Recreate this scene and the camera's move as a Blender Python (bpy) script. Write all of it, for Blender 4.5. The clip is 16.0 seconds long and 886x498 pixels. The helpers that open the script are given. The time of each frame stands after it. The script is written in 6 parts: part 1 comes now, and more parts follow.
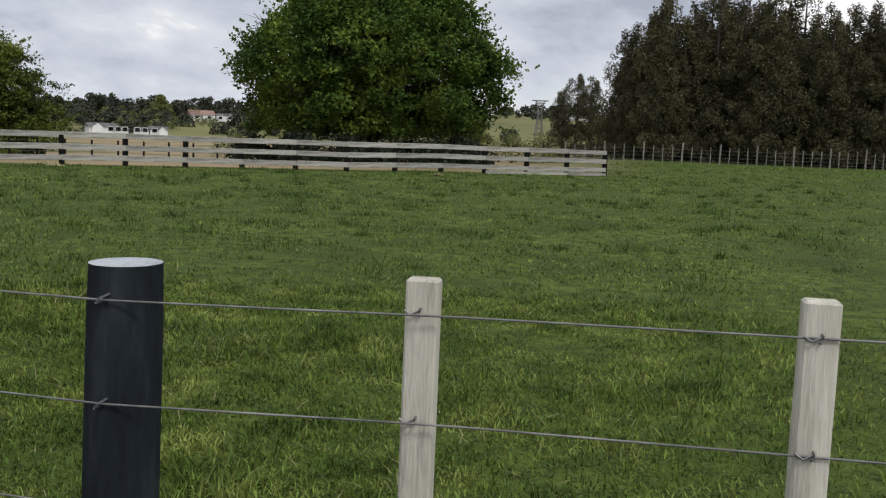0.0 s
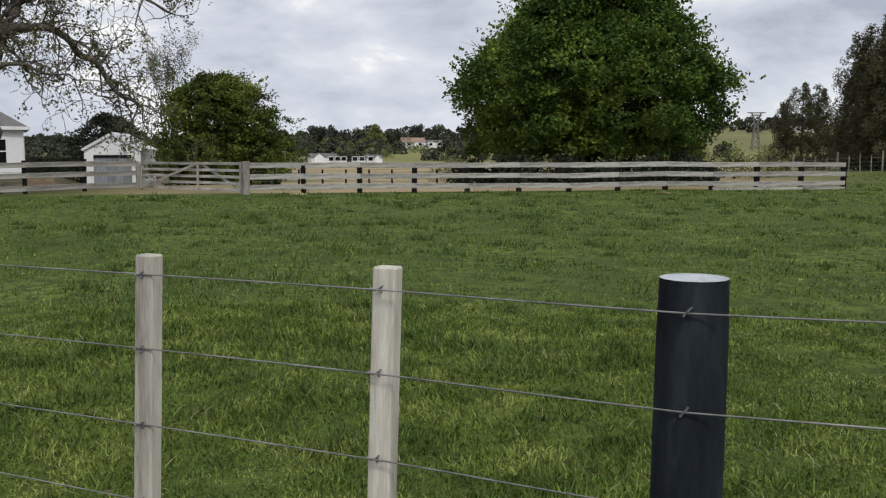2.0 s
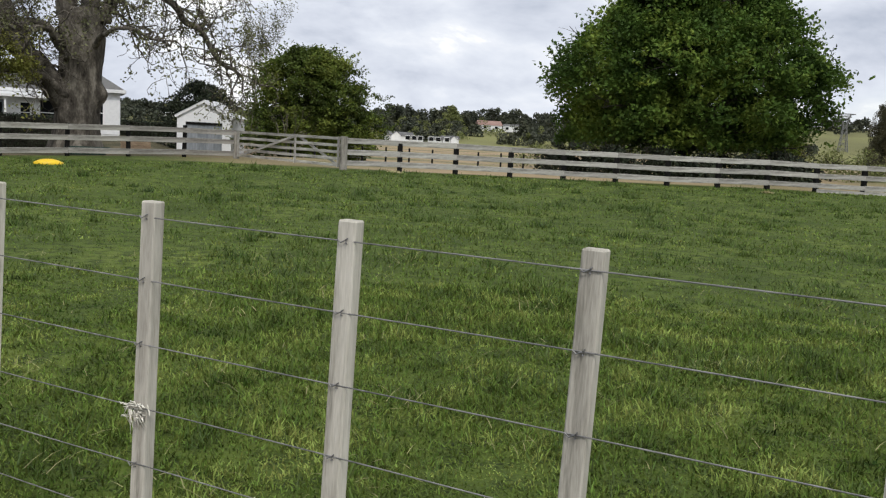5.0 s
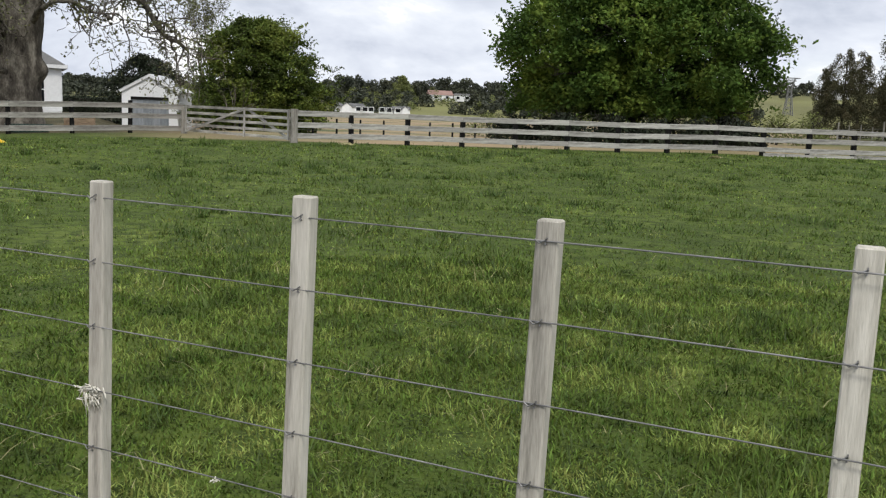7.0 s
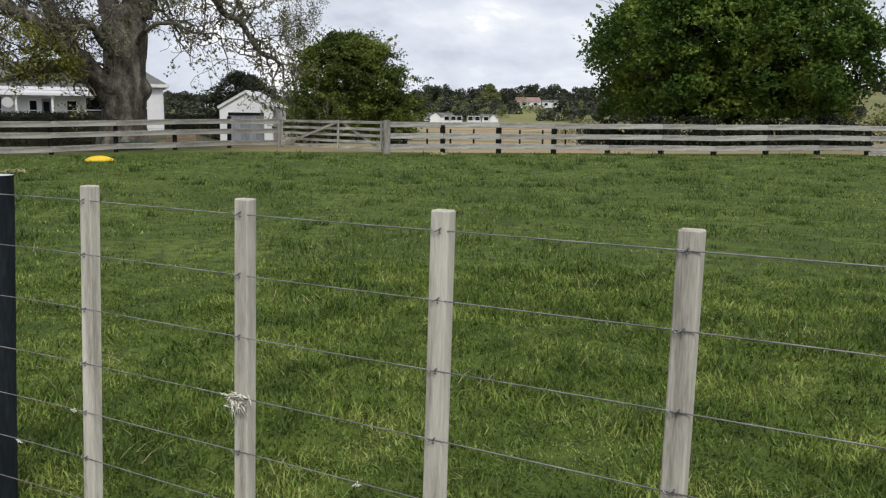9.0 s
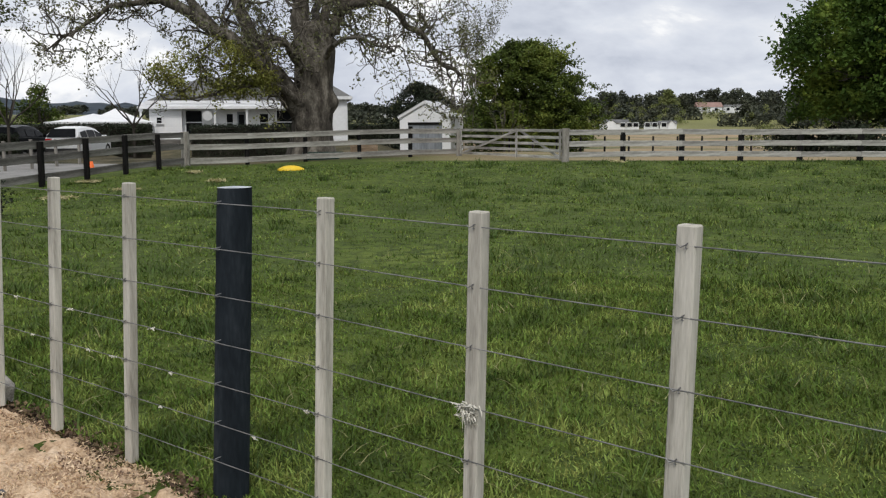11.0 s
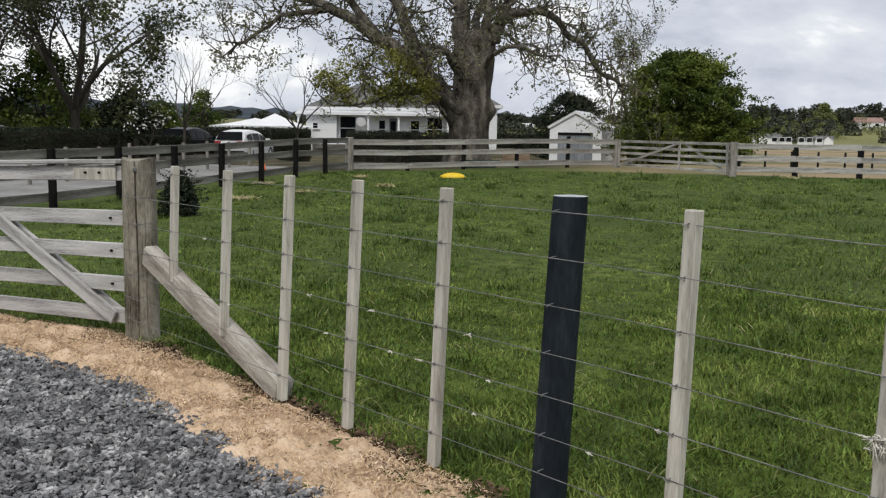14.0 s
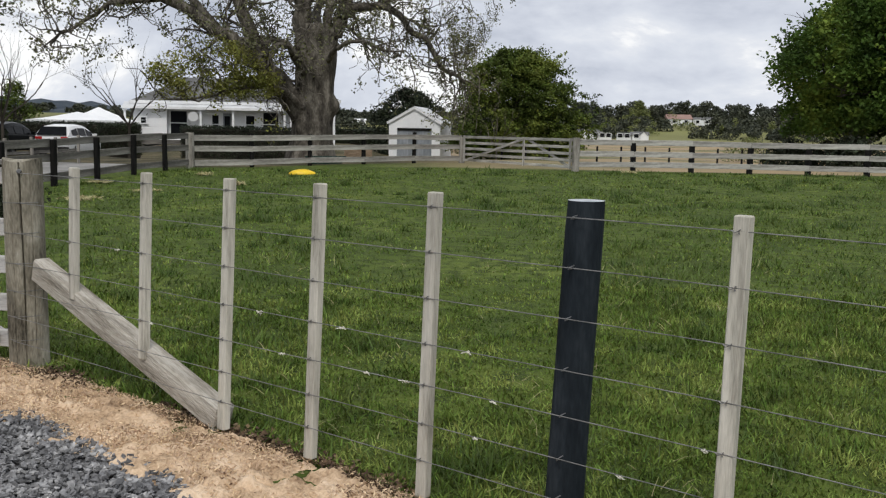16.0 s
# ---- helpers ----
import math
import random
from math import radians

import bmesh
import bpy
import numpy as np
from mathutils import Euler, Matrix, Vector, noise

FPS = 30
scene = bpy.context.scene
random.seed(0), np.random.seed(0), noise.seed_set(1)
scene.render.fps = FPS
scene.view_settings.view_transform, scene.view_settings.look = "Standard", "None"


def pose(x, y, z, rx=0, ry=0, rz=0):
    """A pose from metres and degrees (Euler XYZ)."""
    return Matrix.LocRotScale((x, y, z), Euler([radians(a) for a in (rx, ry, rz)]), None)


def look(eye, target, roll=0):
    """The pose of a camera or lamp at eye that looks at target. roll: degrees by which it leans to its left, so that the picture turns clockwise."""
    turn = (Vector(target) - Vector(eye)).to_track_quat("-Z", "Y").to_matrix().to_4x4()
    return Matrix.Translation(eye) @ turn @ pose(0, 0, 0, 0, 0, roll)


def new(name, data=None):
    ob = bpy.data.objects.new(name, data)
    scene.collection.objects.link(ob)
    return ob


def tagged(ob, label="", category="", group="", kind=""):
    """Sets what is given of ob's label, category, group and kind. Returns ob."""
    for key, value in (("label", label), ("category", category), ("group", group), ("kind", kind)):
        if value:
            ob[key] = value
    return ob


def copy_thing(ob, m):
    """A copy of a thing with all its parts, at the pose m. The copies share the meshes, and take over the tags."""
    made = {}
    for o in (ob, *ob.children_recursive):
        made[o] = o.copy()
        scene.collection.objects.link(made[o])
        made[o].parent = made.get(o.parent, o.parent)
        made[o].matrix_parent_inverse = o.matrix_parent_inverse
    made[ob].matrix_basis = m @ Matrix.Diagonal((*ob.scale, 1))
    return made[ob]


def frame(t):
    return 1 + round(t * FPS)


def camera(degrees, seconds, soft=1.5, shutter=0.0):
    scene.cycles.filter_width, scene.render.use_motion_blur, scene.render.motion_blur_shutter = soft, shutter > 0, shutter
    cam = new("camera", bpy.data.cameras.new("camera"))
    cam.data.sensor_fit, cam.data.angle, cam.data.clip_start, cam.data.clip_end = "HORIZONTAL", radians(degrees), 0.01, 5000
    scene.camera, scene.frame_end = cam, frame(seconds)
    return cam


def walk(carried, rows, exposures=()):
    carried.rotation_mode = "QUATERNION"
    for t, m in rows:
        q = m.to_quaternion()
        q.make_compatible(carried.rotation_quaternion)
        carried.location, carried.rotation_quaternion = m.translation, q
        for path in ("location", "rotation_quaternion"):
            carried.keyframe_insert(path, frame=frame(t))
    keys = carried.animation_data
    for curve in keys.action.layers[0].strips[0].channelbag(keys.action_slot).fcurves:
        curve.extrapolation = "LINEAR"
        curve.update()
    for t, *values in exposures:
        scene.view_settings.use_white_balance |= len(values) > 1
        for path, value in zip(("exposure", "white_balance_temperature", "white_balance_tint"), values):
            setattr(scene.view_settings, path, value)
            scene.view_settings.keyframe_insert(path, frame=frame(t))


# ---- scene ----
cam = camera(51.87, 16.0, soft=1.25)
PATH = [
    (0, (-0.032, 0.009, 1.460), (-0.406, 1.960, 1.221), 2.14),
    (0.5, (-0.174, 0.010, 1.450), (-0.708, 1.924, 1.216), 1.91),
    (1, (-0.342, 0.014, 1.434), (-0.953, 1.905, 1.209), 1.02),
    (1.5, (-0.467, -0.099, 1.439), (-1.189, 1.755, 1.230), 0.44),
    (2, (-0.611, -0.244, 1.447), (-1.417, 1.576, 1.246), -0.01),
    (2.5, (-0.850, -0.333, 1.454), (-1.752, 1.441, 1.262), 0.05),
    (3, (-1.081, -0.407, 1.442), (-2.063, 1.326, 1.258), 0.30),
    (3.5, (-1.280, -0.435, 1.434), (-2.257, 1.299, 1.241), 1.67),
    (4, (-1.427, -0.430, 1.439), (-2.400, 1.302, 1.206), 2.56),
    (4.5, (-1.469, -0.442, 1.448), (-2.435, 1.294, 1.220), 2.76),
    (5, (-1.486, -0.424, 1.435), (-2.421, 1.328, 1.193), 3.14),
    (5.2, (-1.488, -0.418, 1.436), (-2.382, 1.351, 1.166), 3.70),
    (7.3, (-1.490, -0.431, 1.444), (-2.328, 1.360, 1.141), 2.11),
    (7.5, (-1.488, -0.449, 1.448), (-2.348, 1.332, 1.146), 1.92),
    (8, (-1.505, -0.478, 1.451), (-2.425, 1.273, 1.153), 1.16),
    (10.5, (-1.677, -0.604, 1.467), (-2.903, 0.953, 1.191), 0.06),
    (11, (-1.712, -0.620, 1.469), (-3.030, 0.859, 1.197), -0.27),
    (11.5, (-1.739, -0.642, 1.468), (-3.116, 0.784, 1.201), 0.15),
    (12, (-1.796, -0.687, 1.464), (-3.279, 0.629, 1.198), 0.38),
    (12.5, (-1.864, -0.839, 1.459), (-3.376, 0.443, 1.197), 0.99),
    (13, (-1.986, -0.966, 1.459), (-3.504, 0.310, 1.200), 0.78),
    (13.5, (-2.128, -1.044, 1.458), (-3.657, 0.219, 1.202), 0.68),
    (14, (-2.307, -1.107, 1.462), (-3.831, 0.163, 1.208), 0.90),
    (14.5, (-2.503, -1.179, 1.461), (-4.015, 0.106, 1.209), 1.53),
    (15, (-2.687, -1.246, 1.465), (-4.133, 0.112, 1.211), 1.18),
    (15.5, (-2.832, -1.307, 1.463), (-4.193, 0.135, 1.201), 1.15),
    (16, (-2.994, -1.318, 1.466), (-4.258, 0.210, 1.208), 1.03),
]
walk(cam, [(t, look(eye, target, roll)) for t, eye, target, roll in PATH], [(0, 0.0), (2, 0.06), (3.5, 0.12), (4.0, 0.34), (4.5, 0.26), (5.2, 0.29), (7.3, 0.36), (8, 0.34), (10.3, 0.14), (12, 0.08), (14, 0.08), (16, 0.1)])

# ---- world and light: a bright overcast spring sky ----
world = bpy.data.worlds.new("sky")
scene.world = world
world.use_nodes = True
wn, wl = world.node_tree.nodes, world.node_tree.links
wn.clear()
w_out = wn.new("ShaderNodeOutputWorld")
w_bg = wn.new("ShaderNodeBackground")
w_sky = wn.new("ShaderNodeTexSky")
w_sky.sky_type = "NISHITA"
w_sky.sun_disc = False
w_sky.sun_elevation, w_sky.sun_rotation = radians(48), radians(150)
w_scale = wn.new("ShaderNodeVectorMath")
w_scale.operation = "SCALE"
w_scale.inputs["Scale"].default_value = 0.11
wl.new(w_sky.outputs[0], w_scale.inputs[0])
w_co = wn.new("ShaderNodeTexCoord")
w_map = wn.new("ShaderNodeMapping")
w_map.inputs["Scale"].default_value = (1.0, 1.0, 2.2)
w_map.inputs["Location"].default_value = (3.3, 1.7, 0.4)
wl.new(w_co.outputs["Generated"], w_map.inputs[0])
w_n1 = wn.new("ShaderNodeTexNoise")
w_n1.inputs["Scale"].default_value, w_n1.inputs["Detail"].default_value, w_n1.inputs["Roughness"].default_value = 4.6, 10, 0.55
w_n1.inputs["Distortion"].default_value = 0.25
wl.new(w_map.outputs[0], w_n1.inputs["Vector"])
w_ramp = wn.new("ShaderNodeValToRGB")
cr = w_ramp.color_ramp
cr.elements[0].position, cr.elements[0].color = 0.33, (0.45, 0.495, 0.59, 1)
cr.elements[1].position, cr.elements[1].color = 0.64, (1.10, 1.11, 1.12, 1)
for p, c in ((0.42, (0.62, 0.66, 0.75, 1)), (0.485, (0.71, 0.75, 0.83, 1)), (0.53, (0.79, 0.82, 0.88, 1)), (0.56, (0.97, 0.98, 0.995, 1))):
    e = cr.elements.new(p)
    e.color = c
wl.new(w_n1.outputs["Fac"], w_ramp.inputs[0])
w_n2 = wn.new("ShaderNodeTexNoise")
w_n2.inputs["Scale"].default_value, w_n2.inputs["Detail"].default_value = 1.4, 5
wl.new(w_map.outputs[0], w_n2.inputs["Vector"])
w_cov = wn.new("ShaderNodeMapRange")
w_cov.inputs["From Min"].default_value, w_cov.inputs["From Max"].default_value = 0.30, 0.44
w_cov.inputs["To Min"].default_value = 0.55
wl.new(w_n2.outputs["Fac"], w_cov.inputs[0])
w_mix = wn.new("ShaderNodeMix")
w_mix.data_type = "RGBA"
wl.new(w_cov.outputs[0], w_mix.inputs["Factor"])
wl.new(w_scale.outputs[0], w_mix.inputs["A"])
wl.new(w_ramp.outputs[0], w_mix.inputs["B"])
wl.new(w_mix.outputs["Result"], w_bg.inputs[0])
w_bg.inputs["Strength"].default_value = 0.92
wl.new(w_bg.outputs[0], w_out.inputs[0])

sun = new("sun", bpy.data.lights.new("sun", "SUN"))
sun.data.energy, sun.data.angle, sun.data.color = 1.7, radians(14), (1.0, 0.955, 0.89)
sun.matrix_world = look((0, 0, 60), Vector((0, 0, 60)) - Vector((0.50, -0.62, 1.05)))


# ---- materials ----
def material(name, colors, rough=0.8, scale=6.0, bump=0.2, fine=60.0, metal=0.0, stretch=(1, 1, 1), spec=0.4, vary=0.0, island=False, space="Object", detail=6, translucent=0.0):
    """Base colours blended by coarse and fine noise, with relief; vary: how far each object (or loose piece) differs in value."""
    m = bpy.data.materials.new(name)
    m.use_nodes = True
    n, l = m.node_tree.nodes, m.node_tree.links
    b = n["Principled BSDF"]
    b.inputs["Roughness"].default_value, b.inputs["Metallic"].default_value = rough, metal
    b.inputs["Specular IOR Level"].default_value = spec
    co = n.new("ShaderNodeTexCoord")
    mp = n.new("ShaderNodeMapping")
    mp.inputs["Scale"].default_value = stretch
    l.new(co.outputs[space], mp.inputs[0])
    a = n.new("ShaderNodeTexNoise")
    a.inputs["Scale"].default_value, a.inputs["Detail"].default_value = scale, detail
    f = n.new("ShaderNodeTexNoise")
    f.inputs["Scale"].default_value, f.inputs["Detail"].default_value = fine, 4
    l.new(mp.outputs[0], a.inputs["Vector"])
    l.new(mp.outputs[0], f.inputs["Vector"])
    add = n.new("ShaderNodeMath")
    add.operation = "MULTIPLY_ADD"
    l.new(f.outputs["Fac"], add.inputs[0])
    add.inputs[1].default_value = 0.45
    l.new(a.outputs["Fac"], add.inputs[2])
    r = n.new("ShaderNodeValToRGB")
    lo, hi = 0.48, 0.97
    el = r.color_ramp.elements
    el[0].position, el[1].position = lo, hi
    el[0].color, el[1].color = (*colors[0], 1), (*colors[-1], 1)
    for i, c in enumerate(colors[1:-1], 1):
        e = el.new(lo + (hi - lo) * i / (len(colors) - 1))
        e.color = (*c, 1)
    l.new(add.outputs[0], r.inputs[0])
    out = r.outputs[0]
    if vary:
        if island:
            g = n.new("ShaderNodeNewGeometry")
            rnd = g.outputs["Random Per Island"]
        else:
            g = n.new("ShaderNodeObjectInfo")
            rnd = g.outputs["Random"]
        mr = n.new("ShaderNodeMapRange")
        mr.inputs["To Min"].default_value, mr.inputs["To Max"].default_value = 1 - vary, 1 + vary
        l.new(rnd, mr.inputs[0])
        hs = n.new("ShaderNodeHueSaturation")
        l.new(mr.outputs[0], hs.inputs["Value"])
        mh = n.new("ShaderNodeMapRange")
        mh.inputs["To Min"].default_value, mh.inputs["To Max"].default_value = 0.5 - vary * 0.04, 0.5 + vary * 0.04
        l.new(rnd, mh.inputs[0])
        l.new(mh.outputs[0], hs.inputs["Hue"])
        l.new(out, hs.inputs["Color"])
        out = hs.outputs[0]
    l.new(out, b.inputs["Base Color"])
    if bump:
        bp = n.new("ShaderNodeBump")
        bp.inputs["Strength"].default_value, bp.inputs["Distance"].default_value = bump, 0.02
        l.new(add.outputs[0], bp.inputs["Height"])
        l.new(bp.outputs[0], b.inputs["Normal"])
    if translucent:
        tr = n.new("ShaderNodeBsdfTranslucent")
        l.new(out, tr.inputs["Color"])
        mx = n.new("ShaderNodeMixShader")
        mx.inputs[0].default_value = translucent
        l.new(b.outputs[0], mx.inputs[1])
        l.new(tr.outputs[0], mx.inputs[2])
        l.new(mx.outputs[0], n["Material Output"].inputs[0])
    return m


M_BATTEN = material("weathered_pale_timber", [(0.24, 0.225, 0.188), (0.45, 0.425, 0.365), (0.60, 0.57, 0.50)], 0.88, 4, 0.35, 40, stretch=(6, 6, 0.5), vary=0.10)
M_POST = material("charcoal_painted_post", [(0.009, 0.012, 0.015), (0.016, 0.021, 0.026), (0.032, 0.039, 0.046)], 0.8, 4, 0.5, 26, stretch=(3, 3, 0.7), spec=0.08)
M_POSTTOP = material("sawn_post_top", [(0.25, 0.28, 0.31), (0.42, 0.45, 0.48), (0.5, 0.52, 0.55)], 0.8, 12, 0.4, 70)
M_WIRE = material("galvanised_wire", [(0.11, 0.11, 0.108), (0.20, 0.20, 0.196), (0.32, 0.315, 0.31)], 0.65, 12, 0.05, 50, metal=0.35, spec=0.25)
M_STAPLE = material("dull_staple", [(0.16, 0.16, 0.16), (0.30, 0.30, 0.30)], 0.5, 20, 0.0, 60, metal=0.8)
M_OLDPOST = material("old_brown_timber", [(0.050, 0.044, 0.034), (0.225, 0.205, 0.160), (0.42, 0.395, 0.325)], 0.92, 3.0, 1.0, 34, stretch=(2.6, 2.6, 0.7), spec=0.15)
M_STAY = material("weathered_stay_timber", [(0.15, 0.13, 0.10), (0.38, 0.35, 0.30), (0.58, 0.55, 0.49)], 0.92, 3, 0.9, 30, stretch=(0.7, 5, 5))
M_GATE = material("grey_gate_timber", [(0.14, 0.135, 0.13), (0.40, 0.392, 0.38), (0.58, 0.57, 0.55)], 0.9, 3, 0.5, 30, stretch=(0.6, 6, 6), vary=0.10)
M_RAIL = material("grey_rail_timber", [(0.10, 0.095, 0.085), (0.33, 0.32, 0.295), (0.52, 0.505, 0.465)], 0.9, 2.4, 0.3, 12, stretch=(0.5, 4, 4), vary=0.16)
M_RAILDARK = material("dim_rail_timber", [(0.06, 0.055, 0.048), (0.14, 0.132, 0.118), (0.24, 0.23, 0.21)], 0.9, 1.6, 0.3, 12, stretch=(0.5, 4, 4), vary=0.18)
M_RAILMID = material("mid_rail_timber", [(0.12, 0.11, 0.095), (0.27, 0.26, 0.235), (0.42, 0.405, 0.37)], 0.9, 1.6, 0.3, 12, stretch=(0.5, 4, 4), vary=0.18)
M_DARKPOST = material("black_stained_post", [(0.005, 0.005, 0.005), (0.010, 0.0098, 0.0095), (0.024, 0.022, 0.020)], 0.85, 3, 0.3, 20, stretch=(3, 3, 0.6), spec=0.08)
M_GREYPOST = material("grey_fence_post", [(0.09, 0.082, 0.07), (0.22, 0.205, 0.18), (0.33, 0.315, 0.285)], 0.9, 3, 0.3, 20, stretch=(3, 3, 0.6), vary=0.12)
M_SAND = material("pale_orange_sand", [(0.16, 0.10, 0.06), (0.44, 0.31, 0.195), (0.63, 0.465, 0.315), (0.72, 0.565, 0.41)], 0.95, 5.0, 1.0, 70, spec=0.2)
M_STONE = material("blue_grey_gravel", [(0.055, 0.055, 0.058), (0.165, 0.165, 0.169), (0.39, 0.385, 0.38)], 0.65, 9, 0.3, 60, vary=0.55, island=True)
M_GRAVELBED = material("gravel_dust", [(0.03, 0.03, 0.032), (0.07, 0.07, 0.072), (0.14, 0.14, 0.14)], 0.9, 20, 0.6, 90)
M_DRIVE = material("grey_driveway", [(0.14, 0.135, 0.13), (0.23, 0.225, 0.215), (0.32, 0.315, 0.30)], 0.9, 0.8, 0.2, 15)
M_GRASS = material("grass_blades", [(0.024, 0.046, 0.008), (0.118, 0.168, 0.032), (0.285, 0.325, 0.088)], 0.7, 2.2, 0.0, 14, spec=0.12, vary=0.55, island=True, translucent=0.22)
M_DRY = material("dry_grass_blades", [(0.15, 0.15, 0.06), (0.30, 0.28, 0.13)], 0.8, 4, 0.0, 30, vary=0.25, island=True)
M_OAKLEAF = material("spring_oak_leaf", [(0.018, 0.038, 0.009), (0.070, 0.122, 0.022), (0.225, 0.290, 0.052)], 0.7, 0.42, 0.0, 1.6, spec=0.12, vary=0.2, island=True, translucent=0.25)
M_SHRUBLEAF = material("shrub_leaf", [(0.024, 0.036, 0.010), (0.078, 0.112, 0.020), (0.21, 0.24, 0.048)], 0.65, 0.40, 0.0, 2, spec=0.15, vary=0.3, island=True, translucent=0.2)
M_OLIVELEAF = material("young_olive_leaf", [(0.10, 0.11, 0.022), (0.19, 0.195, 0.038), (0.29, 0.28, 0.075)], 0.6, 0.8, 0.0, 4, vary=0.45, island=True, translucent=0.25)
M_BUDLEAF = material("brown_green_bud", [(0.06, 0.065, 0.032), (0.125, 0.128, 0.06), (0.22, 0.22, 0.10)], 0.7, 0.8, 0.0, 4, vary=0.45, island=True, translucent=0.3)
M_PINELEAF = material("dark_conifer_needles", [(0.026, 0.029, 0.015), (0.070, 0.068, 0.035), (0.135, 0.118, 0.064)], 0.85, 0.6, 0.0, 1.5, spec=0.15, vary=0.16, island=True)
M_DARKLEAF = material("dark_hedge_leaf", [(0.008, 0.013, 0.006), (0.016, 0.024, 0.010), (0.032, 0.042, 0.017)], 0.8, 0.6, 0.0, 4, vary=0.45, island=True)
M_FARLEAF = material("far_tree_leaf", [(0.025, 0.032, 0.022), (0.048, 0.055, 0.034), (0.085, 0.09, 0.052)], 0.8, 0.1, 0.0, 0.6, vary=0.4, island=True)
M_PALELEAF = material("pale_spring_leaf", [(0.10, 0.12, 0.035), (0.16, 0.18, 0.055), (0.22, 0.24, 0.09)], 0.7, 0.3, 0.0, 2, vary=0.35, island=True, translucent=0.2)
M_BARK = material("grey_brown_bark", [(0.020, 0.017, 0.014), (0.092, 0.082, 0.068), (0.24, 0.22, 0.185)], 0.95, 3.4, 1.0, 17, stretch=(1, 1, 0.45), spec=0.15)
M_DARKBARK = material("dark_bark", [(0.02, 0.017, 0.014), (0.045, 0.038, 0.03), (0.08, 0.07, 0.055)], 0.95, 1.5, 0.6, 10, stretch=(1, 1, 0.5))
M_WHITE = material("white_weatherboard_paint", [(0.66, 0.67, 0.68), (0.76, 0.77, 0.78), (0.82, 0.82, 0.82)], 0.6, 0.7, 0.1, 8)
M_ROOF = material("grey_corrugated_roof", [(0.085, 0.085, 0.085), (0.125, 0.125, 0.122), (0.17, 0.17, 0.165)], 0.75, 0.6, 0.15, 5, spec=0.2)
M_DOORGREY = material("grey_shed_door", [(0.15, 0.17, 0.19), (0.22, 0.24, 0.26), (0.28, 0.30, 0.32)], 0.7, 1.4, 0.2, 12, stretch=(4, 4, 0.6), vary=0.12)
M_DARKGLASS = material("dark_window_glass", [(0.006, 0.007, 0.008), (0.012, 0.013, 0.015)], 0.25, 2, 0.0, 8, spec=0.05)
M_YELLOW = material("yellow_plastic", [(0.68, 0.45, 0.012), (0.80, 0.55, 0.02)], 0.4, 4, 0.1, 30)
M_ORANGE = material("orange_cone_plastic", [(0.80, 0.13, 0.02), (0.9, 0.18, 0.03)], 0.5, 5, 0.05, 30)


# ---- building helpers ----
def thing(name, label, category, group="", kind="", at=(0, 0, 0), turn=0.0):
    ob = tagged(new(name), label, category, group, kind)
    ob.empty_display_size = 0.1
    ob.matrix_basis = pose(*at, 0, 0, turn)
    return ob


def mesh_object(name, verts, faces, mat, parent=None, label="", smooth=False):
    me = bpy.data.meshes.new(name)
    me.from_pydata(verts, [], faces)
    me.validate()
    me.materials.append(mat)
    if smooth:
        me.polygons.foreach_set("use_smooth", [True] * len(me.polygons))
    ob = new(name, me)
    ob.parent = parent
    return tagged(ob, label)


def part(name, bm, mat, parent=None, label="", smooth=False):
    """Links a bmesh as one mesh object under a thing or a part."""
    me = bpy.data.meshes.new(name)
    bm.to_mesh(me)
    bm.free()
    me.materials.append(mat)
    if smooth:
        me.polygons.foreach_set("use_smooth", [True] * len(me.polygons))
    ob = new(name, me)
    ob.parent = parent
    return tagged(ob, label)


def box(bm, x0, x1, y0, y1, z0, z1, bevel=0.0, m=None, wobble=0.0):
    r = bmesh.ops.create_cube(bm, size=1)
    vs = r["verts"]
    for v in vs:
        v.co = Vector(((x0 + x1) / 2 + v.co.x * (x1 - x0), (y0 + y1) / 2 + v.co.y * (y1 - y0), (z0 + z1) / 2 + v.co.z * (z1 - z0)))
        if wobble:
            v.co += Vector([random.uniform(-wobble, wobble) for _ in range(3)])
    if bevel:
        es = list({e for v in vs for e in v.link_edges})
        vs = list({v for f in bmesh.ops.bevel(bm, geom=es, offset=bevel, segments=1, affect="EDGES")["faces"] for v in f.verts} | {v for v in vs if v.is_valid})
    if m is not None:
        for v in vs:
            v.co = m @ v.co
    return vs


def box_part(name, dims, mat, parent, label="", bevel=0.0, m=None, wobble=0.0):
    bm = bmesh.new()
    box(bm, *dims, bevel=bevel, m=m, wobble=wobble)
    return part(name, bm, mat, parent, label)


def board(name, a, b, width, thick, mat, parent, label="", bevel=0.004, up=(0, 0, 1), wobble=0.0):
    """A sawn board from a to b; width runs along up."""
    a, b = Vector(a), Vector(b)
    x = (b - a).normalized()
    y = Vector(up).cross(x).normalized()
    z = x.cross(y)
    m = Matrix.Translation((a + b) / 2) @ Matrix((x, y, z)).transposed().to_4x4()
    h = (b - a).length / 2
    bm = bmesh.new()
    box(bm, -h, h, -thick / 2, thick / 2, -width / 2, width / 2, bevel, wobble=wobble)
    ob = part(name, bm, mat, parent, label)
    ob.matrix_basis = m
    return ob


